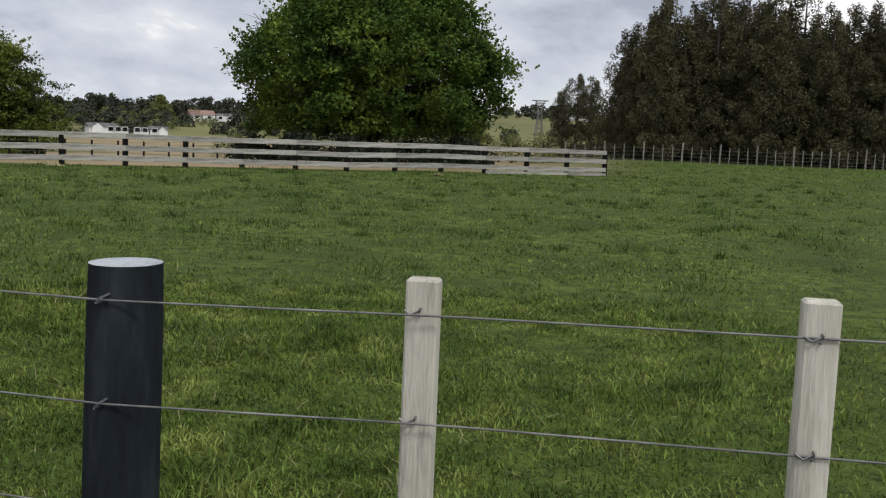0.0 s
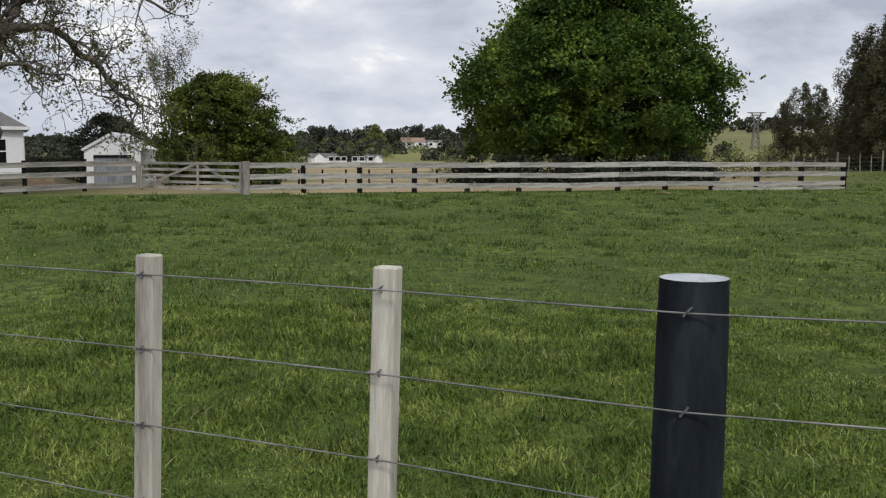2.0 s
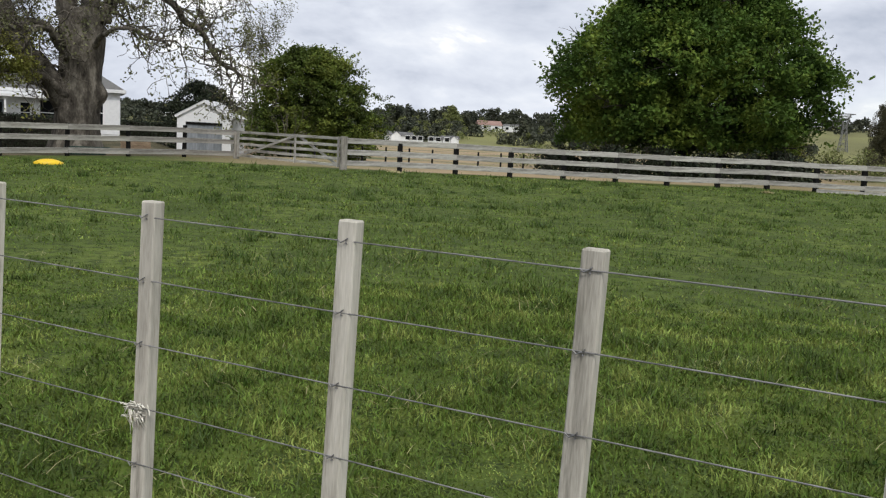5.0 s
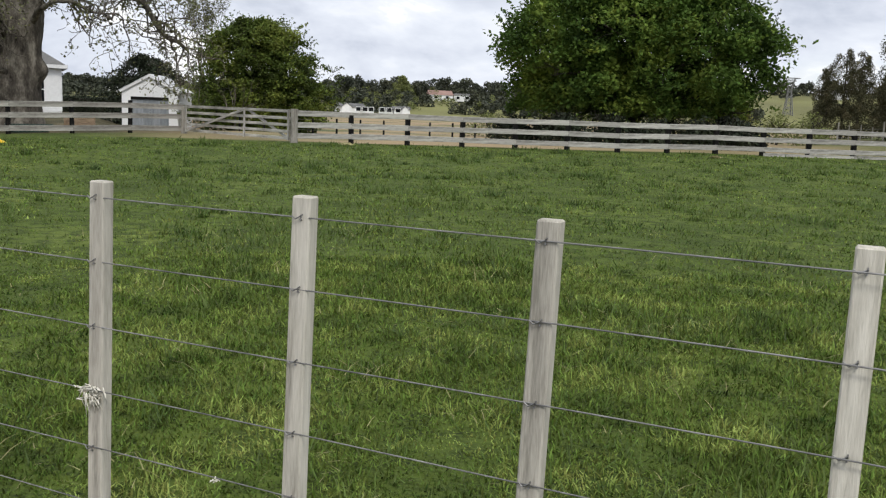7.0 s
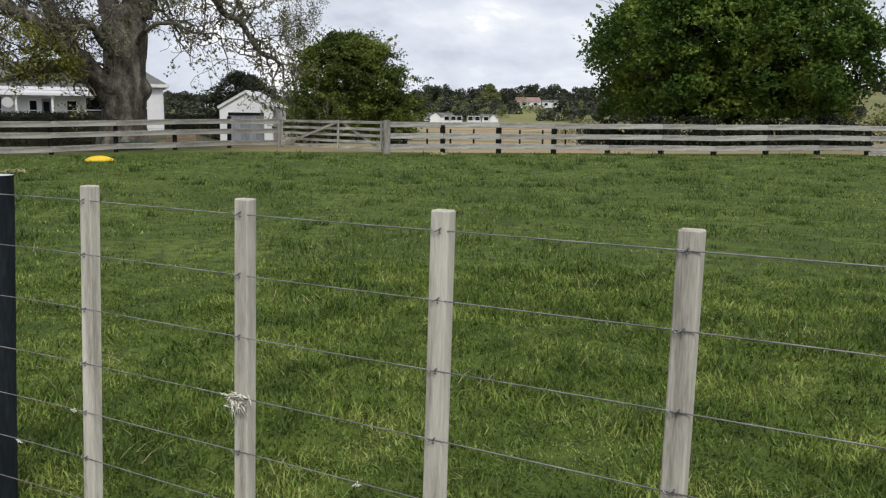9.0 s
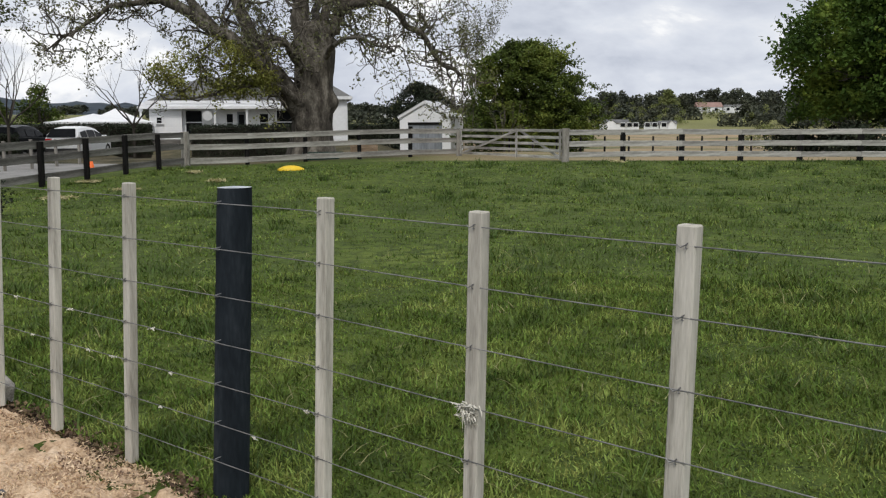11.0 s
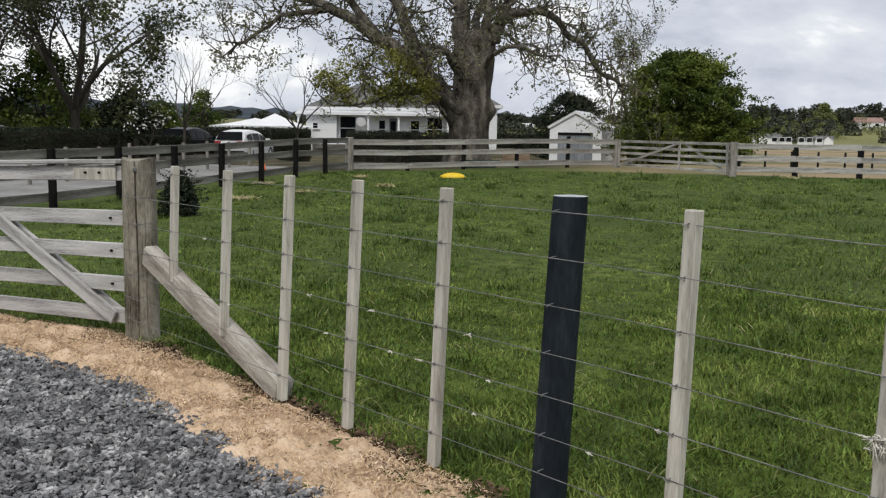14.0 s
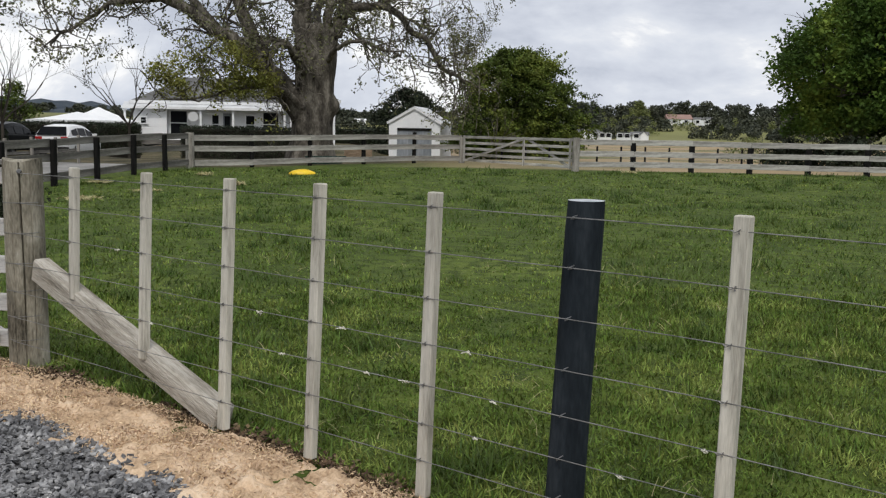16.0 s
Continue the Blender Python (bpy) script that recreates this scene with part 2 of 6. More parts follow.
def ring_points(c, t, r, sides, spin=0.0, rough=0.0):
    t = t.normalized()
    u = t.cross(Vector((0.31, 0.22, 0.93)) if abs(t.z) < 0.9 else Vector((1, 0, 0))).normalized()
    w = t.cross(u)
    return [c + (u * math.cos(spin + 6.2832 * i / sides) + w * math.sin(spin + 6.2832 * i / sides)) * r * (1 + random.uniform(-rough, rough)) for i in range(sides)]


def tube(V, F, pts, radii, sides=6, rough=0.0, cap=True):
    """Adds a tapered tube along pts to the lists V and F."""
    pts = [Vector(p) for p in pts]
    base = len(V)
    for i, p in enumerate(pts):
        t = pts[min(i + 1, len(pts) - 1)] - pts[max(i - 1, 0)]
        if t.length < 1e-6:
            t = Vector((0, 0, 1))
        V.extend(tuple(q) for q in ring_points(p, t, radii[i], sides, 0.0, rough))
    for i in range(len(pts) - 1):
        for k in range(sides):
            a, b = base + i * sides + k, base + i * sides + (k + 1) % sides
            F.append((a, b, b + sides, a + sides))
    if cap:
        F.append(tuple(base + (len(pts) - 1) * sides + k for k in range(sides)))
        F.append(tuple(base + k for k in reversed(range(sides))))


def smooth_path(pts, n=4):
    """Catmull-Rom through pts."""
    p = [Vector(q) for q in pts]
    p = [p[0] * 2 - p[1]] + p + [p[-1] * 2 - p[-2]]
    out = []
    for i in range(1, len(p) - 2):
        for k in range(n):
            t = k / n
            out.append(0.5 * (2 * p[i] + (p[i + 1] - p[i - 1]) * t + (2 * p[i - 1] - 5 * p[i] + 4 * p[i + 1] - p[i + 2]) * t * t + (3 * p[i] - p[i - 1] - 3 * p[i + 1] + p[i + 2]) * t ** 3))
    out.append(p[-2])
    return out


def quads_mesh(name, P, mat, parent=None, label=""):
    """One mesh of loose quads from an array of shape (n, 4, 3)."""
    n = len(P)
    me = bpy.data.meshes.new(name)
    me.vertices.add(n * 4)
    me.vertices.foreach_set("co", P.reshape(-1).astype(np.float32))
    me.loops.add(n * 4)
    me.loops.foreach_set("vertex_index", np.arange(n * 4, dtype=np.int32))
    me.polygons.add(n)
    me.polygons.foreach_set("loop_start", np.arange(n, dtype=np.int32) * 4)
    me.update(calc_edges=True)
    me.materials.append(mat)
    ob = new(name, me)
    ob.parent = parent
    return tagged(ob, label)


def leaf_quads(C, size, rng, flat=0.5, aspect=0.55):
    """Pointed leaves at the centres C; flat: how far they turn their faces up."""
    n = len(C)
    up = rng.normal(size=(n, 3)) * (1 - 0.6 * flat)
    up[:, 2] += 1.5 * flat
    a = np.cross(up, rng.normal(size=(n, 3)))
    a /= np.linalg.norm(a, axis=1)[:, None] + 1e-9
    b = np.cross(a, up)
    b /= np.linalg.norm(b, axis=1)[:, None] + 1e-9
    s = (size * rng.uniform(0.65, 1.35, n))[:, None]
    return np.stack([C - a * s * 0.5, C + b * s * aspect * 0.5 - a * s * 0.05, C + a * s * 0.5, C - b * s * aspect * 0.5 - a * s * 0.05], axis=1)


# ---- the lie of the land ----
HUB = (-2.0, 0.0)


def land(x, y):
    d = math.hypot(x - HUB[0], y - HUB[1])
    s = lambda a, b: (lambda t: t * t * (3 - 2 * t))(min(1, max(0, (d - a) / (b - a))))
    az = math.degrees(math.atan2(-(x - HUB[0]), y - HUB[1]))
    west = min(1, max(0, (az - 6) / 8))
    home = min(1, max(0, (61 - az) / 3)) * min(1, max(0, (az - 44.5) / 2)) * s(54, 62)
    z = 0.62 * home - 0.5 * s(42, 54) * west * (1 - 0.65 * min(1, max(0, (az - 60.8) / 1.2))) + 6.0 * s(270, 400)
    z += s(260, 620) * 13.0 * min(1, max(0, (15 - az) / 8)) * min(1, max(0, (az + 60) / 20))
    z += s(420, 900) * (5.0 + 5.0 * noise.noise((az * 0.09, 2.0, 0.0)) + 2.0 * noise.noise((az * 0.3, 5.0, 0.0)))
    z += s(1200, 2600) * (26 + 30 * min(1, max(0, (az - 46) / 8)) + 16 * noise.noise((az * 0.06, 8.0, 0.0)) + 15 * noise.noise((az * 0.35, 8.0, 0.0)) + 8 * noise.noise((az * 1.1, 8.0, 0.0)) + 4 * noise.noise((az * 3.1, 8.0, 0.0)))
    # and climbs gently to the woods
    z += 0.42 * s(42, 62) * min(1, max(0, (4 - az) / 6)) * min(1, max(0, (az + 60) / 20))
    # the paddock lifts a little towards its far rails
    if d < 80:
        lift = min(1, max(0, (-0.607 * x + 0.794 * y - 20) / 11))
        z += 0.15 * lift * lift * (3 - 2 * lift) * (1 - s(45, 70)) * min(1, max(0.15, (56 - az) / 12))
    # the ground dips gently along the driveway fence
    run, off = (x + 30.4) * 0.534 - (y - 17.8) * 0.845, (x + 30.4) * 0.845 + (y - 17.8) * 0.534
    dip = min(1, max(0, run / 17.6)) * min(1, max(0, (7 - off) / 6)) * min(1, max(0, (off + 40) / 12))
    z -= 0.24 * dip * dip * (3 - 2 * dip) if d < 80 else 0
    if d > 3:
        z += 0.03 * min(1, (d - 3) / 10) * noise.noise((x * 0.35, y * 0.35, 0.0))
    return z


def ring_grid():
    """Ground sheet: rings round the middle, fine near by and wide far off."""
    radii = [0.0] + list(np.linspace(0.7, 14, 20)) + list(np.geomspace(15, 60, 26)) + list(np.geomspace(66, 4200, 34))
    n = 540
    V, F = [(HUB[0], HUB[1], 0.0)], []
    for r in radii[1:]:
        for k in range(n):
            a = 2 * math.pi * k / n
            x, y = HUB[0] + r * math.cos(a), HUB[1] + r * math.sin(a)
            V.append((x, y, land(x, y)))
    for k in range(n):
        F.append((0, 1 + k, 1 + (k + 1) % n))
    for i in range(len(radii) - 2):
        b = 1 + i * n
        for k in range(n):
            F.append((b + k, b + n + k, b + n + (k + 1) % n, b + (k + 1) % n))
    return V, F


def ground_material():
    m = bpy.data.materials.new("pasture")
    m.use_nodes = True
    n, l = m.node_tree.nodes, m.node_tree.links
    b = n["Principled BSDF"]
    b.inputs["Roughness"].default_value = 0.9
    b.inputs["Specular IOR Level"].default_value = 0.15
    co = n.new("ShaderNodeTexCoord")

    def nz(scale, detail=6):
        q = n.new("ShaderNodeTexNoise")
        q.inputs["Scale"].default_value, q.inputs["Detail"].default_value = scale, detail
        l.new(co.outputs["Object"], q.inputs["Vector"])
        return q.outputs["Fac"]

    def ramp(src, stops):
        r = n.new("ShaderNodeValToRGB")
        el = r.color_ramp.elements
        el[0].position, el[0].color = stops[0][0], (*stops[0][1], 1)
        el[1].position, el[1].color = stops[-1][0], (*stops[-1][1], 1)
        for p, c in stops[1:-1]:
            e = el.new(p)
            e.color = (*c, 1)
        l.new(src, r.inputs[0])
        return r.outputs[0]

    def mix(fac, a, c):
        q = n.new("ShaderNodeMix")
        q.data_type = "RGBA"
        l.new(fac, q.inputs["Factor"])
        l.new(a, q.inputs["A"])
        l.new(c, q.inputs["B"])
        return q.outputs["Result"]

    def reach(src, lo, hi):
        q = n.new("ShaderNodeMapRange")
        q.interpolation_type = "SMOOTHSTEP"
        q.inputs["From Min"].default_value, q.inputs["From Max"].default_value = lo, hi
        l.new(src, q.inputs[0])
        return q.outputs[0]

    near = mix(reach(nz(5, 9), 0.40, 0.60), ramp(nz(0.5), [(0.3, (0.038, 0.060, 0.011)), (0.5, (0.078, 0.112, 0.020)), (0.7, (0.130, 0.165, 0.035))]), ramp(nz(40), [(0.35, (0.014, 0.022, 0.005)), (0.65, (0.080, 0.115, 0.022))]))
    dry = ramp(nz(0.09), [(0.32, (0.10, 0.12, 0.045)), (0.47, (0.26, 0.21, 0.12)), (0.66, (0.36, 0.265, 0.165))])
    far = ramp(nz(0.012), [(0.35, (0.10, 0.10, 0.045)), (0.5, (0.155, 0.155, 0.065)), (0.68, (0.21, 0.215, 0.08))])
    # far hills: the haze of distance is put into this bluish colour
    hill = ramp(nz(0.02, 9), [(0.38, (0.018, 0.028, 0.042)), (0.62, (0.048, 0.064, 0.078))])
    sub = n.new("ShaderNodeVectorMath")
    sub.operation = "SUBTRACT"
    sub.inputs[1].default_value = (HUB[0], HUB[1], 0)
    l.new(co.outputs["Object"], sub.inputs[0])
    ln = n.new("ShaderNodeVectorMath")
    ln.operation = "LENGTH"
    l.new(sub.outputs[0], ln.inputs[0])
    d = ln.outputs["Value"]
    # paddock side of the far fence: distance past a line through its run
    dot = n.new("ShaderNodeVectorMath")
    dot.operation = "DOT_PRODUCT"
    dot.inputs[1].default_value = (-0.607, 0.794, 0)
    l.new(co.outputs["Object"], dot.inputs[0])
    past = reach(dot.outputs["Value"], 33.0, 34.2)
    west = n.new("ShaderNodeSeparateXYZ")
    l.new(co.outputs["Object"], west.inputs[0])
    side = reach(west.outputs[0], 3.0, -9.0)
    dot3 = n.new("ShaderNodeVectorMath")
    dot3.operation = "DOT_PRODUCT"
    dot3.inputs[1].default_value = (0.766, 0.643, 0)
    l.new(co.outputs["Object"], dot3.inputs[0])
    rim = reach(dot3.outputs["Value"], -6.0, 0.0)
    both = n.new("ShaderNodeMath")
    both.operation = "MULTIPLY"
    l.new(past, both.inputs[0])
    l.new(side, both.inputs[1])
    trim = n.new("ShaderNodeMath")
    trim.operation = "MULTIPLY"
    l.new(both.outputs[0], trim.inputs[0])
    l.new(rim, trim.inputs[1])
    yard = ramp(nz(0.6, 8), [(0.35, (0.035, 0.034, 0.018)), (0.5, (0.075, 0.068, 0.036)), (0.65, (0.13, 0.105, 0.062))])
    dot2 = n.new("ShaderNodeVectorMath")
    dot2.operation = "DOT_PRODUCT"
    dot2.inputs[1].default_value = (-0.959, 0.283, 0)
    l.new(co.outputs["Object"], dot2.inputs[0])
    c = mix(reach(dot2.outputs["Value"], 33.8, 34.5), near, yard)
    c = mix(trim.outputs[0], c, dry)
    c = mix(reach(d, 225, 290), c, far)
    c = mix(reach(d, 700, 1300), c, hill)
    l.new(c, b.inputs["Base Color"])
    bp = n.new("ShaderNodeBump")
    bp.inputs["Strength"].default_value, bp.inputs["Distance"].default_value = 0.7, 0.05
    l.new(nz(22, 8), bp.inputs["Height"])
    l.new(bp.outputs[0], b.inputs["Normal"])
    return m


V, F = ring_grid()
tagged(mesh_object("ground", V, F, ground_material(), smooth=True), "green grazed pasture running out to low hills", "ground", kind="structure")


# ---- the near wire fence ----
WIRES = (1.175, 1.0, 0.82, 0.64, 0.475, 0.32, 0.175)


def fence_y(x):
    return 1.40 + (0.048 * (x + 4.2) if x < -4.2 else 0.0)


def lean_y(x, z):
    return fence_y(x) - 0.055 * (1.2 - z) / 1.2


def wire_z(x, z):
    return z + 0.016 * min(1.2, max(0.0, (x + 1.2) / 1.5))


def batten(x, foot=0.0, lean=0.0, top=1.228, back=0.0):
    ob = thing("fence_batten", "pale grey weathered timber batten stapled to fence wires", "fence batten", "battens of the wire fence")
    bm = bmesh.new()
    w, d = 0.0264, 0.02
    box(bm, -w, w, -d, d, foot, top, 0.004)
    for v in list(bm.verts):
        t = (v.co.z - foot) / (top - foot)
        v.co.x += x + lean * (t - 1) + 0.004 * math.sin(t * 5 + x * 7)
        v.co.y += lean_y(x, v.co.z) + d + back * max(0.0, t)
    part("upright", bm, M_BATTEN, ob)
    for z in (wire_z(x, q) for q in WIRES):
        if z > foot + 0.05:
            V, F = [], []
            y = lean_y(x, z) + back * (z - foot) / (top - foot) - 0.004
            tube(V, F, [(x + 0.000, y + 0.006, z - 0.007), (x + 0.001, y - 0.004, z - 0.005), (x + 0.002, y - 0.004, z + 0.005), (x + 0.002, y + 0.006, z + 0.007)], [0.002] * 4, 5)
            tube(V, F, [(x - 0.024, y - 0.001, z + 0.003), (x - 0.013, y - 0.004, z - 0.004), (x + 0.002, y - 0.002, z + 0.004)], [0.0018] * 3, 5)
            mesh_object("staple", V, F, M_STAPLE, ob)
    return ob


def strainer_post(x, r, top, lean, back=0.02):
    ob = thing("fence_post", "dark charcoal painted round timber fence post", "fence post", "painted posts of the wire fence")
    V, F = [], []
    n, rows = 28, 14
    for i in range(rows + 1):
        t = i / rows
        z = -0.12 + (top + 0.12) * t
        for k in range(n):
            a = 6.2832 * k / n
            rr = r * (1.03 - 0.05 * t) * (1 + 0.012 * noise.noise((math.cos(a) * 1.5, math.sin(a) * 1.5, z * 2 + x)))
            if i == rows:
                rr *= 0.965
            V.append((x + lean * (t - 1) + rr * math.cos(a), lean_y(x, z) + back + r + rr * math.sin(a), z))
    for i in range(rows):
        for k in range(n):
            a, b = i * n + k, i * n + (k + 1) % n
            F.append((a, b, b + n, a + n))
    mesh_object("shaft", V, F, M_POST, ob, smooth=True)
    bm = bmesh.new()
    cy = lean_y(x, top) + back + r
    ring = [bm.verts.new((x + r * 0.945 * math.cos(6.2832 * k / n), cy + r * 0.945 * math.sin(6.2832 * k / n), top + 0.001)) for k in range(n)]
    mid = bm.verts.new((x, cy, top + 0.006))
    for k in range(n):
        bm.faces.new((ring[k], ring[(k + 1) % n], mid))
    part("top_face", bm, M_POSTTOP, ob, "pale sawn top of the post")
    for z in (wire_z(x, q) for q in WIRES):
        V, F = [], []
        y = lean_y(x, z) + back - 0.008
        tube(V, F, [(x - 0.007, y + 0.014, z - 0.007), (x - 0.003, y - 0.013, z - 0.004), (x + 0.003, y - 0.013, z + 0.004), (x + 0.007, y + 0.014, z + 0.008)], [0.0021] * 4, 5)
        mesh_object("staple", V, F, M_STAPLE, ob)
    return ob


for x, foot, lean, top, back in (
        (2.82, 0.02, 0, 1.228, 0), (2.15, 0.02, 0, 1.228, 0), (1.53, 0.02, 0, 1.228, 0), (0.90, 0.03, 0.01, 1.245, 0), (0.268, 0.02, 0.010, 1.245, 0.0),
        (-0.335, 0.02, -0.010, 1.237, 0.010), (-1.485, 0.02, 0.006, 1.220, 0.017), (-2.104, 0.02, 0.006, 1.220, 0.0), (-2.720, 0.03, 0.004, 1.225, -0.005),
        (-3.384, 0.02, -0.004, 1.218, -0.006), (-4.062, 0.02, -0.006, 1.224, -0.005), (-5.258, 0.02, 0.0, 1.230, 0.0), (-5.882, 0.03, 0.003, 1.233, 0.0),
        (-6.46, 0.035, 0.0, 1.228, 0), (-7.10, 0.27, 0.0, 1.228, 0), (-7.76, 0.50, -0.012, 1.228, 0)):
    batten(x, foot, lean, top, back)
strainer_post(-0.856, 0.0648, 1.230, 0.004, -0.040)
strainer_post(-4.648, 0.069, 1.230, 0.02)
for k, z in enumerate(WIRES):
    ob = thing("fence_wire", "thin galvanised steel fence wire strained between posts", "fence wire", "wires of the wire fence")
    pts = [(x, lean_y(x, z) - 0.003 - 0.042 * max(0, 1 - abs(x + 0.855) / 0.55), wire_z(x, z) + 0.004 * noise.noise((x * 0.8, k * 3.1, 0.0))) for x in np.arange(-8.35, 3.6, 0.15)]
    V, F = [], []
    tube(V, F, pts, [0.0019] * len(pts), 5)
    mesh_object("strand", V, F, M_WIRE, ob, smooth=True)

# ---- the far post and rail fence ----
RAIL_Z = (1.11, 0.73, 0.23)


def rail_run(name, a, b, posts, label, rail_mat, post_mat, behind=True, heights=RAIL_Z, top=1.2, width=0.195, post_r=0.065, rail_group="", stop=(0, 0)):
    """A straight run of post and rail fence, a thing with posts and rails."""
    ob = thing(name, label, "fence", kind="")
    a, b = Vector(a), Vector(b)
    d = (b - a).normalized()
    away = Vector((-d.y, d.x))
    if away.dot(a - Vector((-2, 0))) < 0:
        away = -away
    off = away * (0.085 if behind else -0.085)
    for i in range(posts + 1):
        p = a + (b - a) * i / posts
        if (i == 0 and stop[0]) or (i == posts and stop[1]):
            continue
        g = land(p.x, p.y)
        bm = bmesh.new()
        box(bm, -post_r, post_r, -post_r, post_r, g - 0.2, g + top + random.uniform(-0.03, 0.05), 0.012)
        o = part("post", bm, post_mat, ob)
        o.matrix_basis = Matrix.Translation((p.x + off.x, p.y + off.y, 0)) @ pose(0, 0, 0, random.uniform(-1, 1), random.uniform(-1, 1), math.degrees(math.atan2(d.y, d.x)))
    for z in heights:
        ends = [a + (b - a) * i / posts for i in range(posts + 1)]
        zs = [land(p.x, p.y) + z + random.uniform(-0.012, 0.012) for p in ends]
        for i in range(posts):
            p, q = ends[i], ends[i + 1]
            gap = d * (0.006 if i % 2 else 0.0)
            board("rail", (p.x + gap.x, p.y + gap.y, zs[i]), (q.x, q.y, zs[i + 1]), width * random.uniform(0.94, 1.05), 0.04, rail_mat, ob, bevel=0.006, wobble=0.005)
    return ob


END, GATE_R, GATE_L, CORNER, NEAR_END = (-0.70, 40.29), (-19.6, 25.83), (-26.64, 28.37), (-29.88, 17.4), (-21.0, 2.9)
paddock_rails = rail_run("rail_fence", GATE_R, END, 12, "pale weathered post and rail fence along the paddock", M_RAIL, M_DARKPOST, heights=(1.0, 0.62, 0.25), top=1.03, width=0.185, post_r=0.085, stop=(1, 0))
for i in range(9, 12):
    p, q = (Vector(GATE_R).lerp(Vector(END), (i + k) / 12) for k in (0, 1))
    board("rail", (p.x, p.y, land(p.x, p.y) + 0.06), (q.x, q.y, land(q.x, q.y) + 0.02), 0.16, 0.04, M_RAIL, paddock_rails, bevel=0.006, wobble=0.005)
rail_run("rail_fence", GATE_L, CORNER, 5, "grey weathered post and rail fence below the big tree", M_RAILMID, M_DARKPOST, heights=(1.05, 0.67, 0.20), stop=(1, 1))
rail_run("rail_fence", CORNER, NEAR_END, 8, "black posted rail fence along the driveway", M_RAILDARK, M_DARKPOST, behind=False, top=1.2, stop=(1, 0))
for p, r, top in ((GATE_R, 0.13, 1.30), (GATE_L, 0.12, 1.2), (CORNER, 0.15, 1.24)):
    ob = thing("corner_post", "stout grey weathered round timber fence post", "fence post", "stout posts of the rail fence")
    V, F = [], []
    tube(V, F, [(p[0], p[1], land(*p) - 0.2), (p[0], p[1], 0.5), (p[0] + 0.01, p[1], top - 0.02), (p[0] + 0.01, p[1], top)], [r * 1.05, r, r * 0.97, r * 0.9], 14, 0.03)
    mesh_object("shaft", V, F, M_GREYPOST, ob, smooth=False)


def far_gate():
    ob = thing("paddock_gate", "pale timber five-rail farm gate with diagonal brace, closed", "gate")
    a, b = Vector(GATE_L), Vector(GATE_R)
    d = (b - a).normalized()
    a, b = a + d * 0.14, b - d * 0.16
    P = lambda t, z, o=0.0: (a.x + (b.x - a.x) * t + d.y * o, a.y + (b.y - a.y) * t - d.x * o, land(*a) + z)
    for z in (1.08, 0.84, 0.61, 0.38, 0.15):
        board("rail", P(0, z), P(1, z), 0.10, 0.03, M_RAIL, ob)
    for t in (0.015, 0.60, 0.985):
        board("stile", P(t, 0.08, 0.04), P(t, 1.14, 0.04), 0.10, 0.035, M_RAIL, ob, up=(d.x, d.y, 0))
    board("brace", P(0.03, 0.12, 0.075), P(0.60, 1.06, 0.075), 0.09, 0.03, M_RAIL, ob)
    board("brace", P(0.62, 1.06, -0.05), P(0.97, 0.14, -0.05), 0.09, 0.03, M_RAIL, ob)
    return ob


far_gate()

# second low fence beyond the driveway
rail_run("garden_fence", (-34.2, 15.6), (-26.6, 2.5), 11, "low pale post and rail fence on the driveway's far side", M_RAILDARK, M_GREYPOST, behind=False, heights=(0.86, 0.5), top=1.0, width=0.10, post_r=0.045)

# driveway strip between the two fences
V, F = [], []
for i in range(25):
    t = i / 24
    for s in range(5):
        px, py = -31.0 + (t * 12.6) - (s + 0.2) * 3.7, 17.9 - t * 19.9 - (s + 0.2) * 2.3 + 0.2
        V.append((px, py, land(px, py) + 0.03))
for i in range(24):
    for s in range(4):
        k = i * 5 + s
        F.append((k, k + 1, k + 6, k + 5))
tagged(mesh_object("driveway", V, F, M_DRIVE, smooth=True), "light grey sealed driveway beside the paddock fence", "driveway", kind="structure")

# ---- the woodland fence: split posts and wire ----
wf = thing("batten_fence", "grey split posts and wire fence before the woods", "fence")
WA, WB = Vector((-3.8, 61.5)), Vector((24, 72.0))
for i in range(44):
    t = i / 43
    p = WA + (WB - WA) * t
    g = land(p.x, p.y)
    tall = 1.4 if i % 4 == 0 else random.uniform(1.1, 1.28)
    r = 0.06 if i % 4 == 0 else 0.035
    V, F = [], []
    tube(V, F, [(p.x, p.y, g - 0.1), (p.x + random.uniform(-0.03, 0.03), p.y, g + tall)], [r, r * 0.9], 6)
    mesh_object("post", V, F, M_GREYPOST, wf)
for z in (0.95, 0.7, 0.45, 0.2):
    V, F = [], []
    tube(V, F, [(WA.x + (WB.x - WA.x) * i / 20, WA.y + (WB.y - WA.y) * i / 20, land(WA.x + (WB.x - WA.x) * i / 20, WA.y + (WB.y - WA.y) * i / 20) + z) for i in range(21)], [0.006] * 21, 4)
    mesh_object("wire", V, F, M_WIRE, wf)


# ---- trees ----
def clump_leaves(centres, radii, per, size, rng, squash=0.75, flat=0.5, aspect=0.55):
    out = []
    for c, r in zip(centres, radii):
        n = max(8, int(per * r * r))
        d = rng.normal(size=(n, 3))
        d /= np.linalg.norm(d, axis=1)[:, None]
        d *= (rng.uniform(0.25, 1.0, n) ** 0.5)[:, None] * r
        d[:, 2] *= squash
        out.append(np.asarray(c) + d)
    return leaf_quads(np.concatenate(out), size, rng, flat, aspect)


